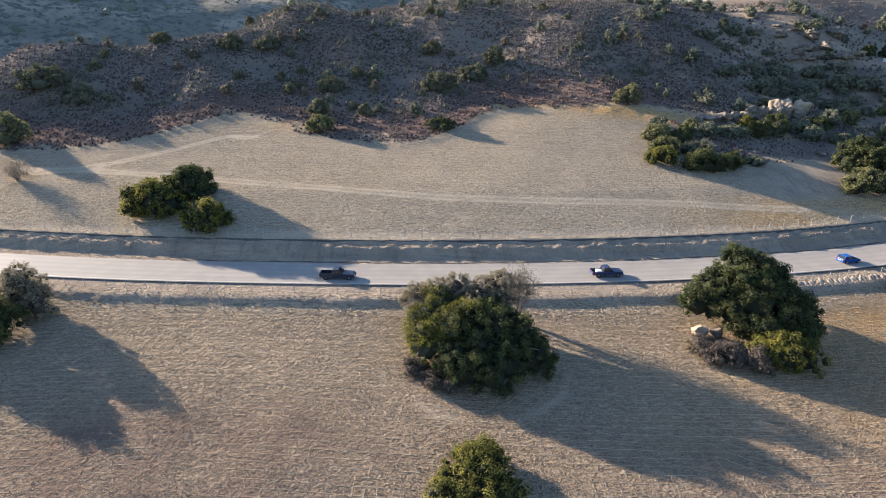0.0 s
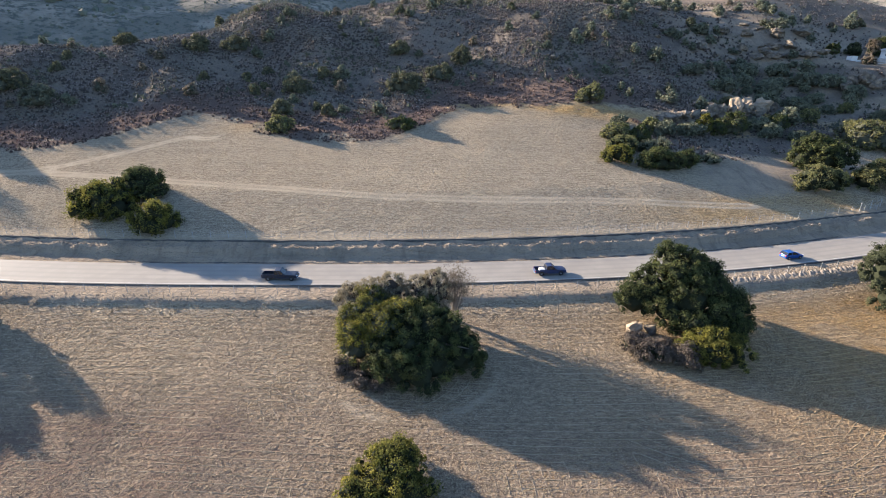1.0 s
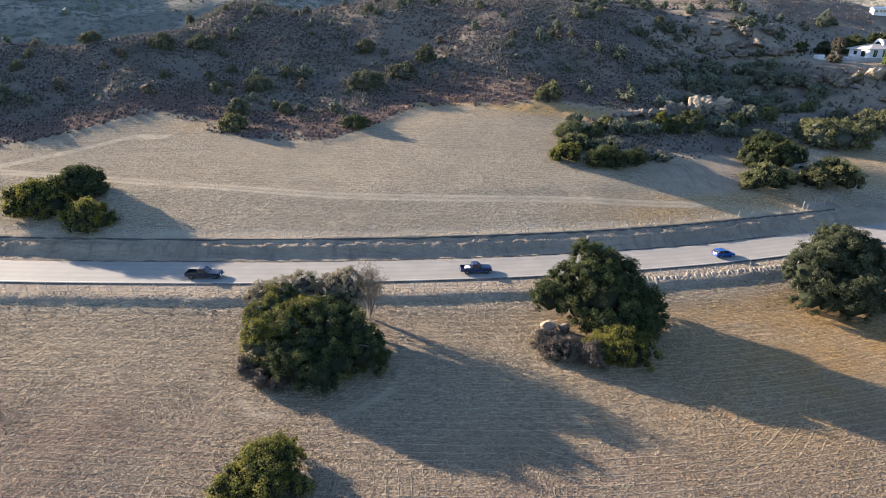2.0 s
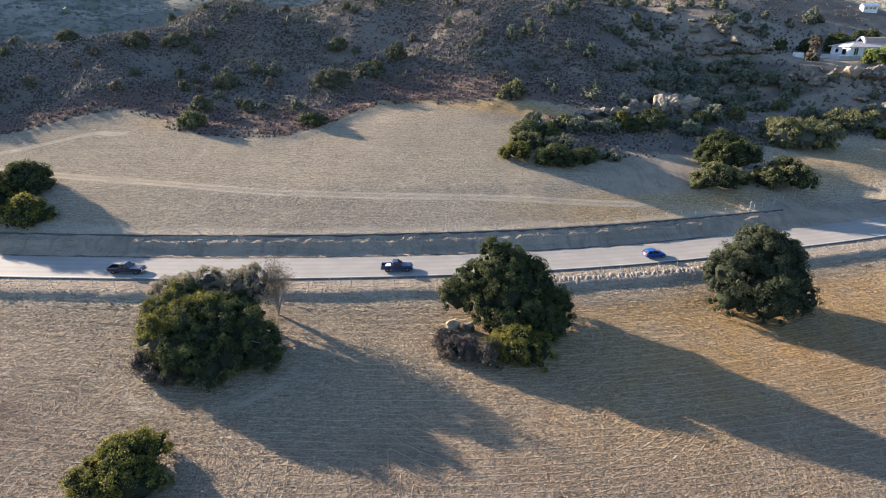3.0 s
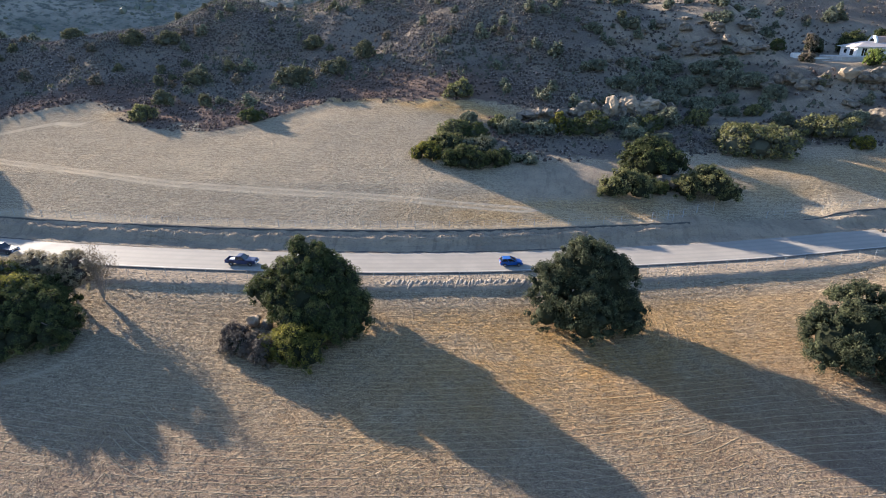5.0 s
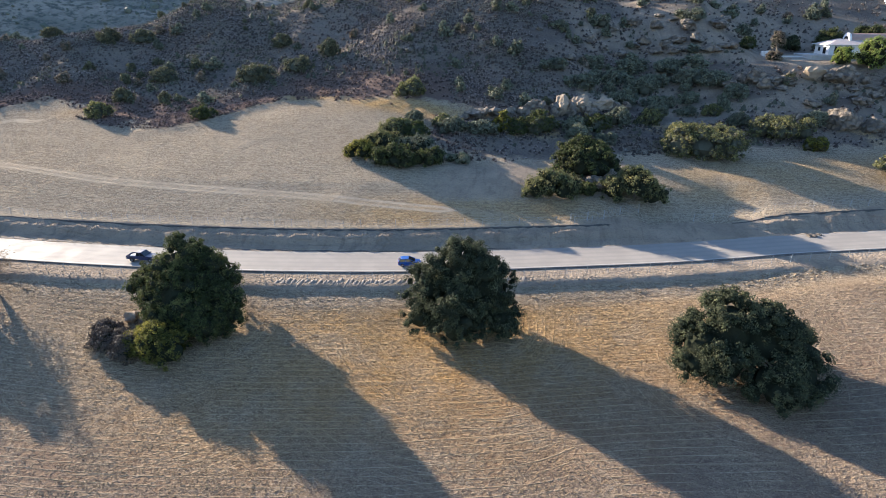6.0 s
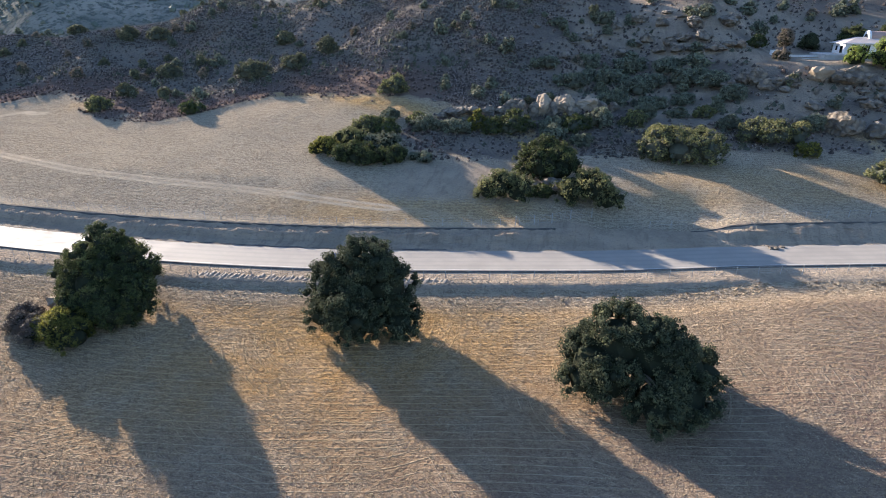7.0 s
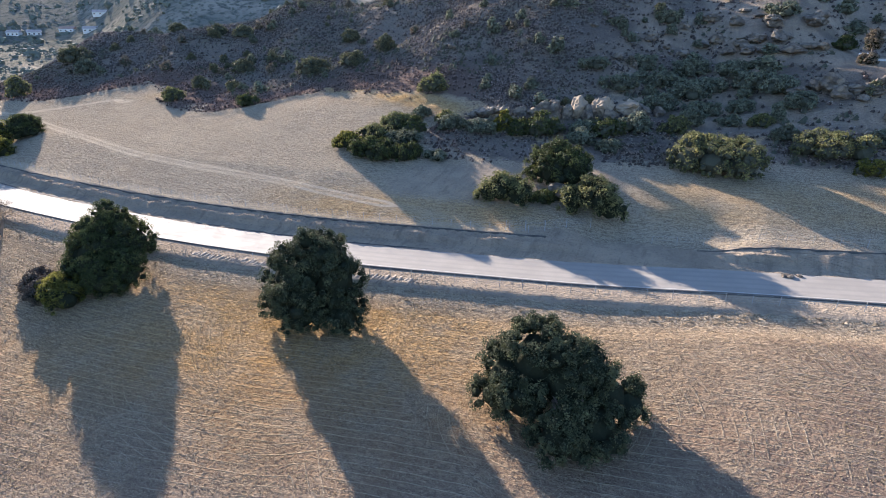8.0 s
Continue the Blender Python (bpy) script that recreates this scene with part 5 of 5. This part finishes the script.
def pickup(x, v, paint_mat, label, length=5.7, cargo=True):
    p, q = along_road(x, v), along_road(x + 2, v)
    turn = math.degrees(math.atan2(q.y - p.y, q.x - p.x))
    ob = thing("pickup_truck", label, "truck", (p.x, p.y, p.z + 0.035), turn)
    a = length / 2
    bed = -a + 0.34 * length
    front = [(bed, 0.5), (bed, 1.12), (0.95, 1.12), (a - 0.35, 1.04), (a - 0.05, 0.92), (a, 0.6), (a - 0.05, 0.46), (1.0, 0.42)]
    body = part("body", profile_solid(front, 0.96, lambda c, z: 1 - 0.08 * max(0, c - (a - 0.6)), 0.05), paint_mat, ob)
    cabin(ob, [(bed + 0.06, 1.1), (bed + 0.2, 1.8), (0.25, 1.82), (1.0, 1.1)], 0.9, paint_mat, 1.1, 1.82, 0.86)
    for s in (-1, 1):
        part("bed_side", box(-a + 0.05, bed - 0.02, s * 0.9 - 0.06, s * 0.9 + 0.06, 0.5, 1.12, 0.03), paint_mat, ob)
    part("tailgate", box(-a, -a + 0.08, -0.88, 0.88, 0.55, 1.1, 0.02), paint_mat, ob)
    part("bed_floor", box(-a + 0.06, bed - 0.02, -0.85, 0.85, 0.62, 0.68), M_TRIM, ob)
    if cargo:
        part("load_box", box(bed - 1.15, bed - 0.15, -0.75, 0.1, 0.68, 1.2, 0.02), M_CARGO, ob, "white boxes in the truck bed")
        part("load_box", box(bed - 0.95, bed - 0.2, 0.18, 0.72, 0.68, 1.08, 0.02), M_CARGO, ob, "white boxes in the truck bed")
    for wx in (-a + 1.15, a - 1.0):
        for wy in (-0.84, 0.84):
            wheel(ob, wx, wy, 0.39, 0.27)
            part("wheel_arch", rod((wx, wy - 0.02 if wy > 0 else wy - 0.16, 0.42), (wx, wy + 0.16 if wy > 0 else wy + 0.02, 0.42), 0.46, sides=18), M_TRIM, ob)
    for s in (-1, 1):
        part("headlamp", box(a - 0.16, a + 0.01, s * 0.7 - 0.17, s * 0.7 + 0.17, 0.72, 0.92, 0.02), M_LAMP, body)
        part("tail_lamp", box(-a - 0.02, -a + 0.06, s * 0.84 - 0.07, s * 0.84 + 0.07, 0.75, 1.05, 0.01), M_RED, ob)
        part("wing_mirror", box(0.72, 0.9, s * 1.08 - 0.13, s * 1.08 + 0.13, 1.12, 1.34, 0.03), M_TRIM, ob)
        part("running_board", box(bed + 0.1, a - 1.5, s * 0.97 - 0.08, s * 0.97 + 0.08, 0.4, 0.46), M_CHROME, ob)
    part("bumper", box(a - 0.1, a + 0.1, -0.92, 0.92, 0.42, 0.62, 0.04), M_CHROME, ob)
    part("bumper", box(-a - 0.12, -a + 0.04, -0.9, 0.9, 0.45, 0.6, 0.03), M_CHROME, ob)
    part("grille", box(a - 0.06, a + 0.03, -0.5, 0.5, 0.66, 0.94, 0.02), M_TRIM, body)
    return ob


hatchback(79.8, 3.0)
pickup(30.2, 3.1, M_NAVY, "dark navy crew-cab pickup with white boxes in its bed")
pickup(-18.6, 2.9, M_BLACK, "black long pickup truck with an open bed", 6.3, False)


# ---------------------------------------------------------------- the white house on its shelf
def house():
    ob = thing("white_house", "low white stucco house with a barrel-vaulted roof", "house", (193.6, 220.3, 32.9), -3)
    part("terrace", box(-6.0, 35, -4.2, 13, -2.2, -0.04, 0.03), M_CONCRETE, ob, "pale concrete terrace")
    wall = part("wall", box(0, 34, 0, 12, -0.3, 3.2), M_STUCCO, ob)
    # hipped, shallow main roof with eaves
    bm = bmesh.new()
    lo = [bm.verts.new(p) for p in ((-0.9, -0.9, 3.15), (34.9, -0.9, 3.15), (34.9, 12.9, 3.15), (-0.9, 12.9, 3.15))]
    hi = [bm.verts.new(p) for p in ((4.2, 5.0, 4.9), (30, 5.0, 4.9), (30, 7.0, 4.9), (4.2, 7.0, 4.9))]
    bm.faces.new(lo[::-1]), bm.faces.new(hi)
    for i in range(4):
        bm.faces.new((lo[i], lo[(i + 1) % 4], hi[(i + 1) % 4], hi[i]))
    part("roof", bm, M_ROOF, ob)
    part("eave", box(-1.0, 35, -1.0, 13, 2.98, 3.14, 0.02), M_STUCCO, ob)
    # barrel vault that runs along the house, with a white arched end
    def arch(x0, x1, r, thick=0.0):
        bm = bmesh.new()
        ring = [(6 + r * math.cos(math.pi * k / 14), 4.0 + 0.95 * r * math.sin(math.pi * k / 14)) for k in range(15)]
        a = [bm.verts.new((x0, y, z)) for y, z in ring]
        c = [bm.verts.new((x1, y, z)) for y, z in ring]
        for i in range(14):
            bm.faces.new((a[i], a[i + 1], c[i + 1], c[i]))
        bm.faces.new(a[::-1]), bm.faces.new(c), bm.faces.new((a[0], c[0], c[-1], a[-1]))
        return bm
    vault = part("vault_roof", arch(7.2, 21, 2.7), M_TILE, ob, "terracotta-coloured barrel roof")
    part("arch_end", arch(6.6, 7.2, 2.95), M_STUCCO, vault, "white arched gable end")
    part("arch_window", arch(6.5, 6.62, 1.9), M_GLASS, vault)
    upper = part("upper_storey", box(21.5, 34, 3.5, 11, 3.2, 6.4, 0.05), M_STUCCO, ob)
    part("upper_roof", box(21.1, 34.4, 3.1, 11.4, 6.4, 6.6, 0.03), M_STUCCO, ob)
    for i in range(7):
        part("window", box(22.4 + 1.6 * i, 23.6 + 1.6 * i, 3.44, 3.56, 5.2, 6.0), M_GLASS, upper)
    for i, (x, w, z0) in enumerate(((1.6, 1.4, 0.2), (5.2, 1.3, 0.2), (9.5, 3.4, 0.9), (14.5, 1.6, 0.9), (18.5, 2.2, 0.2), (23.5, 1.6, 0.9), (28, 2.4, 0.9))):
        frame_ob = part("window", box(x, x + w, -0.06, 0.06, z0, 2.6), M_GLASS, wall)
        part("window_frame", box(x - 0.12, x + w + 0.12, -0.1, -0.02, z0 - 0.12, z0), M_STUCCO, frame_ob)
        part("mullion", box(x + w / 2 - 0.04, x + w / 2 + 0.04, -0.1, -0.02, z0, 2.6), M_STUCCO, frame_ob)
    part("window", box(-0.06, 0.06, 2.2, 4.6, 0.2, 2.3), M_GLASS, wall)
    part("window", box(-0.06, 0.06, 7.2, 9.0, 0.9, 2.2), M_GLASS, wall)
    return ob


house()


def low_wall():
    ob = thing("garden_wall", "low pale garden wall in front of the house", "wall", (178.0, 223.5, 31.4), 4)
    part("wall", box(0, 12, 0, 0.3, -0.3, 0.9, 0.03), M_STUCCO, ob)
    part("coping", box(-0.05, 12.05, -0.05, 0.35, 0.9, 0.98, 0.02), M_CONCRETE, ob)
    return ob


low_wall()


def retaining_wall():
    ob = thing("retaining_wall", "long pale concrete retaining wall below the house", "wall", (181, 215.2, 31.2), -2)
    part("wall", box(0, 34, 0, 0.35, -1.2, 0.55, 0.04), M_CONCRETE, ob)
    return ob


retaining_wall()


def tank():
    ob = thing("water_tank", "white square water tank beside the driveway", "tank", (175.3, 222.3, 31.4), 10)
    part("body", box(-1.5, 1.5, -1.2, 1.2, -0.1, 2.4, 0.25, segments=3), M_STUCCO, ob)
    part("hatch", rod((0.4, 0, 2.4), (0.4, 0, 2.55), 0.35, sides=14), M_CONCRETE, ob)
    return ob


tank()
oak(200.5, 206.5, 14, 10.5, 121, "bright green pepper tree in front of the house", M_PEPPER, count=7, name="pepper_tree", leaf_size=0.34)
oak(192.5, 207, 7.8, 6.6, 122, "small bright green pepper tree beside the driveway", M_PEPPER, count=5, name="pepper_tree", leaf_size=0.34)
oak(174.6, 212.0, 6.0, 10.6, 123, "brownish slender tree beside the water tank", M_DRY, count=8, name="slender_tree", clump=0.6)
oak(203, 243, 14, 8.5, 124, "dark tree behind the white house", M_OAK, count=8)
oak(217, 246, 17, 10, 125, "tall dark tree behind the white house", M_OAK, count=9)
oak(190, 242, 9, 6, 126, "dark tree beside the white house", M_OAK_GREY, count=7)
bush(171, 228, 9, 5, 127, "dark bush behind the water tank", M_OAK)


def far_cabin():
    ob = thing("white_cabin", "small white cabin with a pale blue roof on the slope", "house", at_ground(241, 283), -8)
    body = part("wall", box(-3.1, 3.1, -1.9, 1.9, -1.5, 2.3, 0.05), M_STUCCO, ob)
    roof = bmesh.new()
    a = [roof.verts.new(p) for p in ((-3.5, -2.3, 2.25), (3.5, -2.3, 2.25), (3.5, 0, 3.2), (-3.5, 0, 3.2), (-3.5, 2.3, 2.25), (3.5, 2.3, 2.25))]
    for f in ((0, 1, 2, 3), (3, 2, 5, 4), (0, 3, 4), (1, 5, 2), (0, 4, 5, 1)):
        roof.faces.new([a[i] for i in f])
    bmesh.ops.recalc_face_normals(roof, faces=roof.faces)
    part("roof", roof, M_BLUE_ROOF, ob)
    for x in (-2.5, -0.7, 1.1):
        part("window", box(x, x + 1.2, -1.96, -1.86, 0.6, 1.6), M_GLASS, body)
    return ob


far_cabin()


# ---------------------------------------------------------------- houses far off in the valley
def valley_house(x, y, turn, width, roof_mat):
    ob = thing("far_house", "small pale house among trees in the far valley", "house", at_ground(x, y, 0.4), turn, "houses in the far valley")
    body = part("wall", box(-width / 2, width / 2, -5, 5, -2, 4.2), M_STUCCO, ob)
    roof = bmesh.new()
    w = width / 2 + 0.6
    a = [roof.verts.new(p) for p in ((-w, -5.6, 4.1), (w, -5.6, 4.1), (w, 0, 7.0), (-w, 0, 7.0), (-w, 5.6, 4.1), (w, 5.6, 4.1))]
    for f in ((0, 1, 2, 3), (3, 2, 5, 4), (0, 3, 4), (1, 5, 2), (0, 4, 5, 1)):
        roof.faces.new([a[i] for i in f])
    bmesh.ops.recalc_face_normals(roof, faces=roof.faces)
    part("roof", roof, roof_mat, ob)
    for i in range(3):
        part("window", box(-width / 2 + 1.5 + i * width / 3, -width / 2 + 3.2 + i * width / 3, -5.06, -4.94, 1.2, 2.8), M_GLASS, body)


valley_house(-585, 470, 50, 16, M_ROOF)
valley_house(-640, 474, 35, 18, M_TILE)
valley_house(-655, 440, 60, 15, M_ROOF)
valley_house(-610, 505, 45, 20, M_ROOF)
valley_house(-665, 422, 40, 14, M_ROOF)
valley_house(-560, 520, 30, 16, M_TILE)


# ---------------------------------------------------------------- brush on the hill, and stubble on the fields
def hill_brush(name, seed, n, low, leaf, span, per, pick):
    """Low brush, each bush a core, coloured dark for its inner shade, with leaf sprays; pick(x, y, u) gives how densely
    it grows.
    """
    rng = np.random.default_rng(seed)
    x, y = rng.uniform(-170, 235, n), rng.uniform(130, 300, n)
    u = np.maximum(y - foot_y(x), np.where(x > 71, y - brush_y(x), -50))
    dens = pick(x, y, u) * step(-1.5, 1, u) * (1 - 0.62 * step(92, 108, x) * step(160, 172, y))
    dens = np.where((x > 166) & (y > 172) & (y <= 205), 0.16, dens)
    dens = np.where((x > 168) & (y > 205) & (y < 240), 0, dens)
    dens = np.where((x > 128) & (y > 182), 0.6 * dens, dens)
    dens = dens * (1 - np.clip(1.5 * np.exp(-((x - 62) / 27) ** 2 - ((y - 171.5) / 5.5) ** 2) + np.exp(-((x + 44) / 9) ** 2 - ((y - 160) / 5) ** 2), 0, 0.97))
    dens = dens * (1 - 0.8 * step(82, 88, x) * (1 - step(118, 124, x)) * (1 - step(156, 162, y)))
    ok = rng.uniform(0, 1, n) < np.clip(dens, 0, 1)
    x, y, u = x[ok], y[ok], u[ok]
    n = len(x)
    z = ground(x, y)
    r = rng.uniform(span[0], span[1], n) * (1 + 0.35 * lumps(x, y, 9, 63, 2)) * (1 + 0.5 * (rng.uniform(0, 1, n) > 0.9))
    h = r * rng.uniform(0.55, 0.95, n)
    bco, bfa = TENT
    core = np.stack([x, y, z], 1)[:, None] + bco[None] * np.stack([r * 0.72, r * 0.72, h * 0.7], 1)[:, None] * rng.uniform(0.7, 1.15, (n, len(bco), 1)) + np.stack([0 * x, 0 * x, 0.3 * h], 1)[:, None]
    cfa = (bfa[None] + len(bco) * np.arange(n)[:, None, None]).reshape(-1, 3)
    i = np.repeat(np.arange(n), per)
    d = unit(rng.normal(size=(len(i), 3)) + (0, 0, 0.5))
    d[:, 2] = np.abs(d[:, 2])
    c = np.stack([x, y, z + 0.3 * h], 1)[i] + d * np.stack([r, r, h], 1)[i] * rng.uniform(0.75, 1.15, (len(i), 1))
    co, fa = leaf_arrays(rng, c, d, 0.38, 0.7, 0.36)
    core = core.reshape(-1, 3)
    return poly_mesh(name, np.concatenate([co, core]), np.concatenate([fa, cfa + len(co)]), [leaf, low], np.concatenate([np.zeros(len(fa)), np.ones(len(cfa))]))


def ruddy_band(x, y, u):
    return 1.15 * (1 - step(16, 34, u + 9 * lumps(x, y, 24, 46, 2))) * (1 - step(70, 92, x)) * (0.75 + 0.6 * lumps(x, y, 7, 62, 2))


def grey_slope(x, y, u):
    return (0.72 + 1.1 * lumps(x, y, 16, 61, 3)) * np.maximum(step(14, 34, u + 9 * lumps(x, y, 24, 46, 2)), step(70, 92, x))


def dark_hollows(x, y, u):
    return np.maximum(0.5 * step(0.0, 0.35, lumps(x, y, 26, 66, 3)) * step(14, 26, u), 0.9 * step(88, 104, x) * (1 - step(166, 176, x)) * (1 - step(216, 232, y)) * step(-0.25, 0.15, lumps(x, y, 13, 67, 2)))


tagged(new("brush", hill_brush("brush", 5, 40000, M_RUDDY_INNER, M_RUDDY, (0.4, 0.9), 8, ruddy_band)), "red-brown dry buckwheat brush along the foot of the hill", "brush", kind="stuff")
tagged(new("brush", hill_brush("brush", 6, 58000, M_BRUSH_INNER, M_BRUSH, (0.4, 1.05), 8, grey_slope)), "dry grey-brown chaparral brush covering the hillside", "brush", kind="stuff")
tagged(new("brush", hill_brush("brush", 7, 16000, M_INNER_PALE, M_HAZED, (0.6, 1.6), 11, dark_hollows)), "olive scrub in the hollows of the hillside", "brush", kind="stuff")


def stubble(name, n, x0, x1, y0, y1, keep, size, rows, seed):
    rng = np.random.default_rng(seed)
    x, y = rng.uniform(x0, x1, n), rng.uniform(y0, y1, n)
    v = across(x, y)
    if rows:
        b = v + 3.5 * np.sin(x / 31.0) + 0.0006 * (x - 20) ** 2
        y = y + np.where(rng.uniform(0, 1, n) < 0.3, (np.round(b / 1.745) * 1.745 - b) * 0.7, 0)
        v = across(x, y)
    ok = keep(x, y, v, rng)
    x, y = x[ok], y[ok]
    n = len(x)
    c = np.stack([x, y, ground(x, y)], 1)
    i = np.repeat(np.arange(n), 3)
    a = rng.uniform(0, 6.283, len(i))
    out = np.stack([np.cos(a), np.sin(a), 0 * a], 1)
    side = np.stack([-np.sin(a), np.cos(a), 0 * a], 1)
    s = (size * rng.uniform(0.5, 1.5, len(i)))[:, None]
    root = c[i] + out * s * 0.12
    tip = c[i] + out * s * rng.uniform(0.3, 1.0, (len(i), 1)) + np.array([0, 0, 1.0]) * s * rng.uniform(0.12, 0.5, (len(i), 1))
    co = np.stack([root - side * s * 0.3, root + side * s * 0.3, tip], 1).reshape(-1, 3)
    return poly_mesh(name, co, np.arange(3 * len(i)).reshape(-1, 3), [M_STRAW])


def on_south(x, y, v, rng):
    return (v < -5.2) & (rng.uniform(0, 1, len(x)) < 0.55 + 0.5 * lumps(x, y, 6, 71, 3))


def on_north(x, y, v, rng):
    near = np.minimum(np.abs(y - track_main(x)), np.abs(y - track_up(x)) + 50 * (x > -46))
    return (v > 16.4) & (y < foot_y(x) + 2) & (near > 1.0) & (x < 95) & (rng.uniform(0, 1, len(x)) < 0.55 + 0.5 * lumps(x, y, 7, 72, 3))


def on_verge(x, y, v, rng):
    return (v > -8.2) & (v < -5.0) & (rng.uniform(0, 1, len(x)) < (0.2 + 0.5 * lumps(x, y, 5, 73, 3)) * step(120, 150, x) + 0.06)


tagged(new("verge_grass", stubble("verge_grass", 90000, -60, 200, 70, 125, on_verge, 0.5, False, 10)), "tufts of pale dry grass along the field edge", "grass", kind="stuff")
tagged(new("stubble", stubble("stubble", 280000, -75, 190, 38, 118, on_south, 0.19, True, 8)), "short dry straw stubble on the mown field", "grass", kind="stuff")
tagged(new("stubble", stubble("stubble", 60000, -120, 110, 98, 182, on_north, 0.13, True, 9)), "short dry straw stubble on the upper field", "grass", kind="stuff")


def far_woods():
    rng = np.random.default_rng(15)
    n = 27000
    a, d = np.radians(np.where(rng.uniform(0, 1, n) < 0.35, rng.uniform(138, 176, n), rng.uniform(70, 172, n))), 300 + 900 * rng.uniform(0, 1, n) ** 1.9
    x, y = 40 + d * np.cos(a), 60 + d * np.sin(a)
    ok = rng.uniform(0, 1, n) < np.clip(0.4 + 1.0 * lumps(x, y, 46, 91, 3), 0.05, 1)
    x, y, d = x[ok], y[ok], d[ok]
    n = len(x)
    r = rng.uniform(0.7, 2.2, n) * (1 + 1.3 * (rng.uniform(0, 1, n) > 0.88)) * np.clip(d / 600, 0.7, 1.6)
    z = ground(x, y)
    bco, bfa = BALL1
    co = np.stack([x, y, z + 0.25 * r], 1)[:, None] + bco[None] * np.stack([r, r, 0.8 * r], 1)[:, None] * rng.uniform(0.6, 1.25, (n, len(bco), 1))
    return poly_mesh("far_woods", co.reshape(-1, 3), (bfa[None] + len(bco) * np.arange(n)[:, None, None]).reshape(-1, 3), [M_FAR_WOOD])


tagged(new("far_woods", far_woods()), "far dark scrub on the slopes beyond the valley", "woods", kind="stuff")


def clods(n=3600):
    """Crumbled earth on the cut bank and the shoulder."""
    rng = np.random.default_rng(25)
    x = rng.uniform(-110, 112, n)
    v = np.where(rng.uniform(0, 1, n) < 0.7, rng.normal(14.0, 0.6, n), rng.normal(-4.2, 0.7, n))
    s = (kerb_y(x + 0.5) - kerb_y(x - 0.5))
    c = 1 / np.sqrt(1 + s * s)
    px, py = x - v * s * c, kerb_y(x) + v * c
    r = 0.05 + 0.13 * rng.uniform(0, 1, n) ** 2
    bco, bfa = BALL1
    co = np.stack([px, py, ground(px, py) + 0.2 * r], 1)[:, None] + bco[None] * r[:, None, None] * rng.uniform(0.6, 1.3, (n, len(bco), 1)) * (1, 1, 0.8)
    return poly_mesh("clods", co.reshape(-1, 3), (bfa[None] + len(bco) * np.arange(n)[:, None, None]).reshape(-1, 3), [M_SOIL])


tagged(new("clods", clods()), "crumbled pale earth on the cut bank", "soil", kind="stuff")
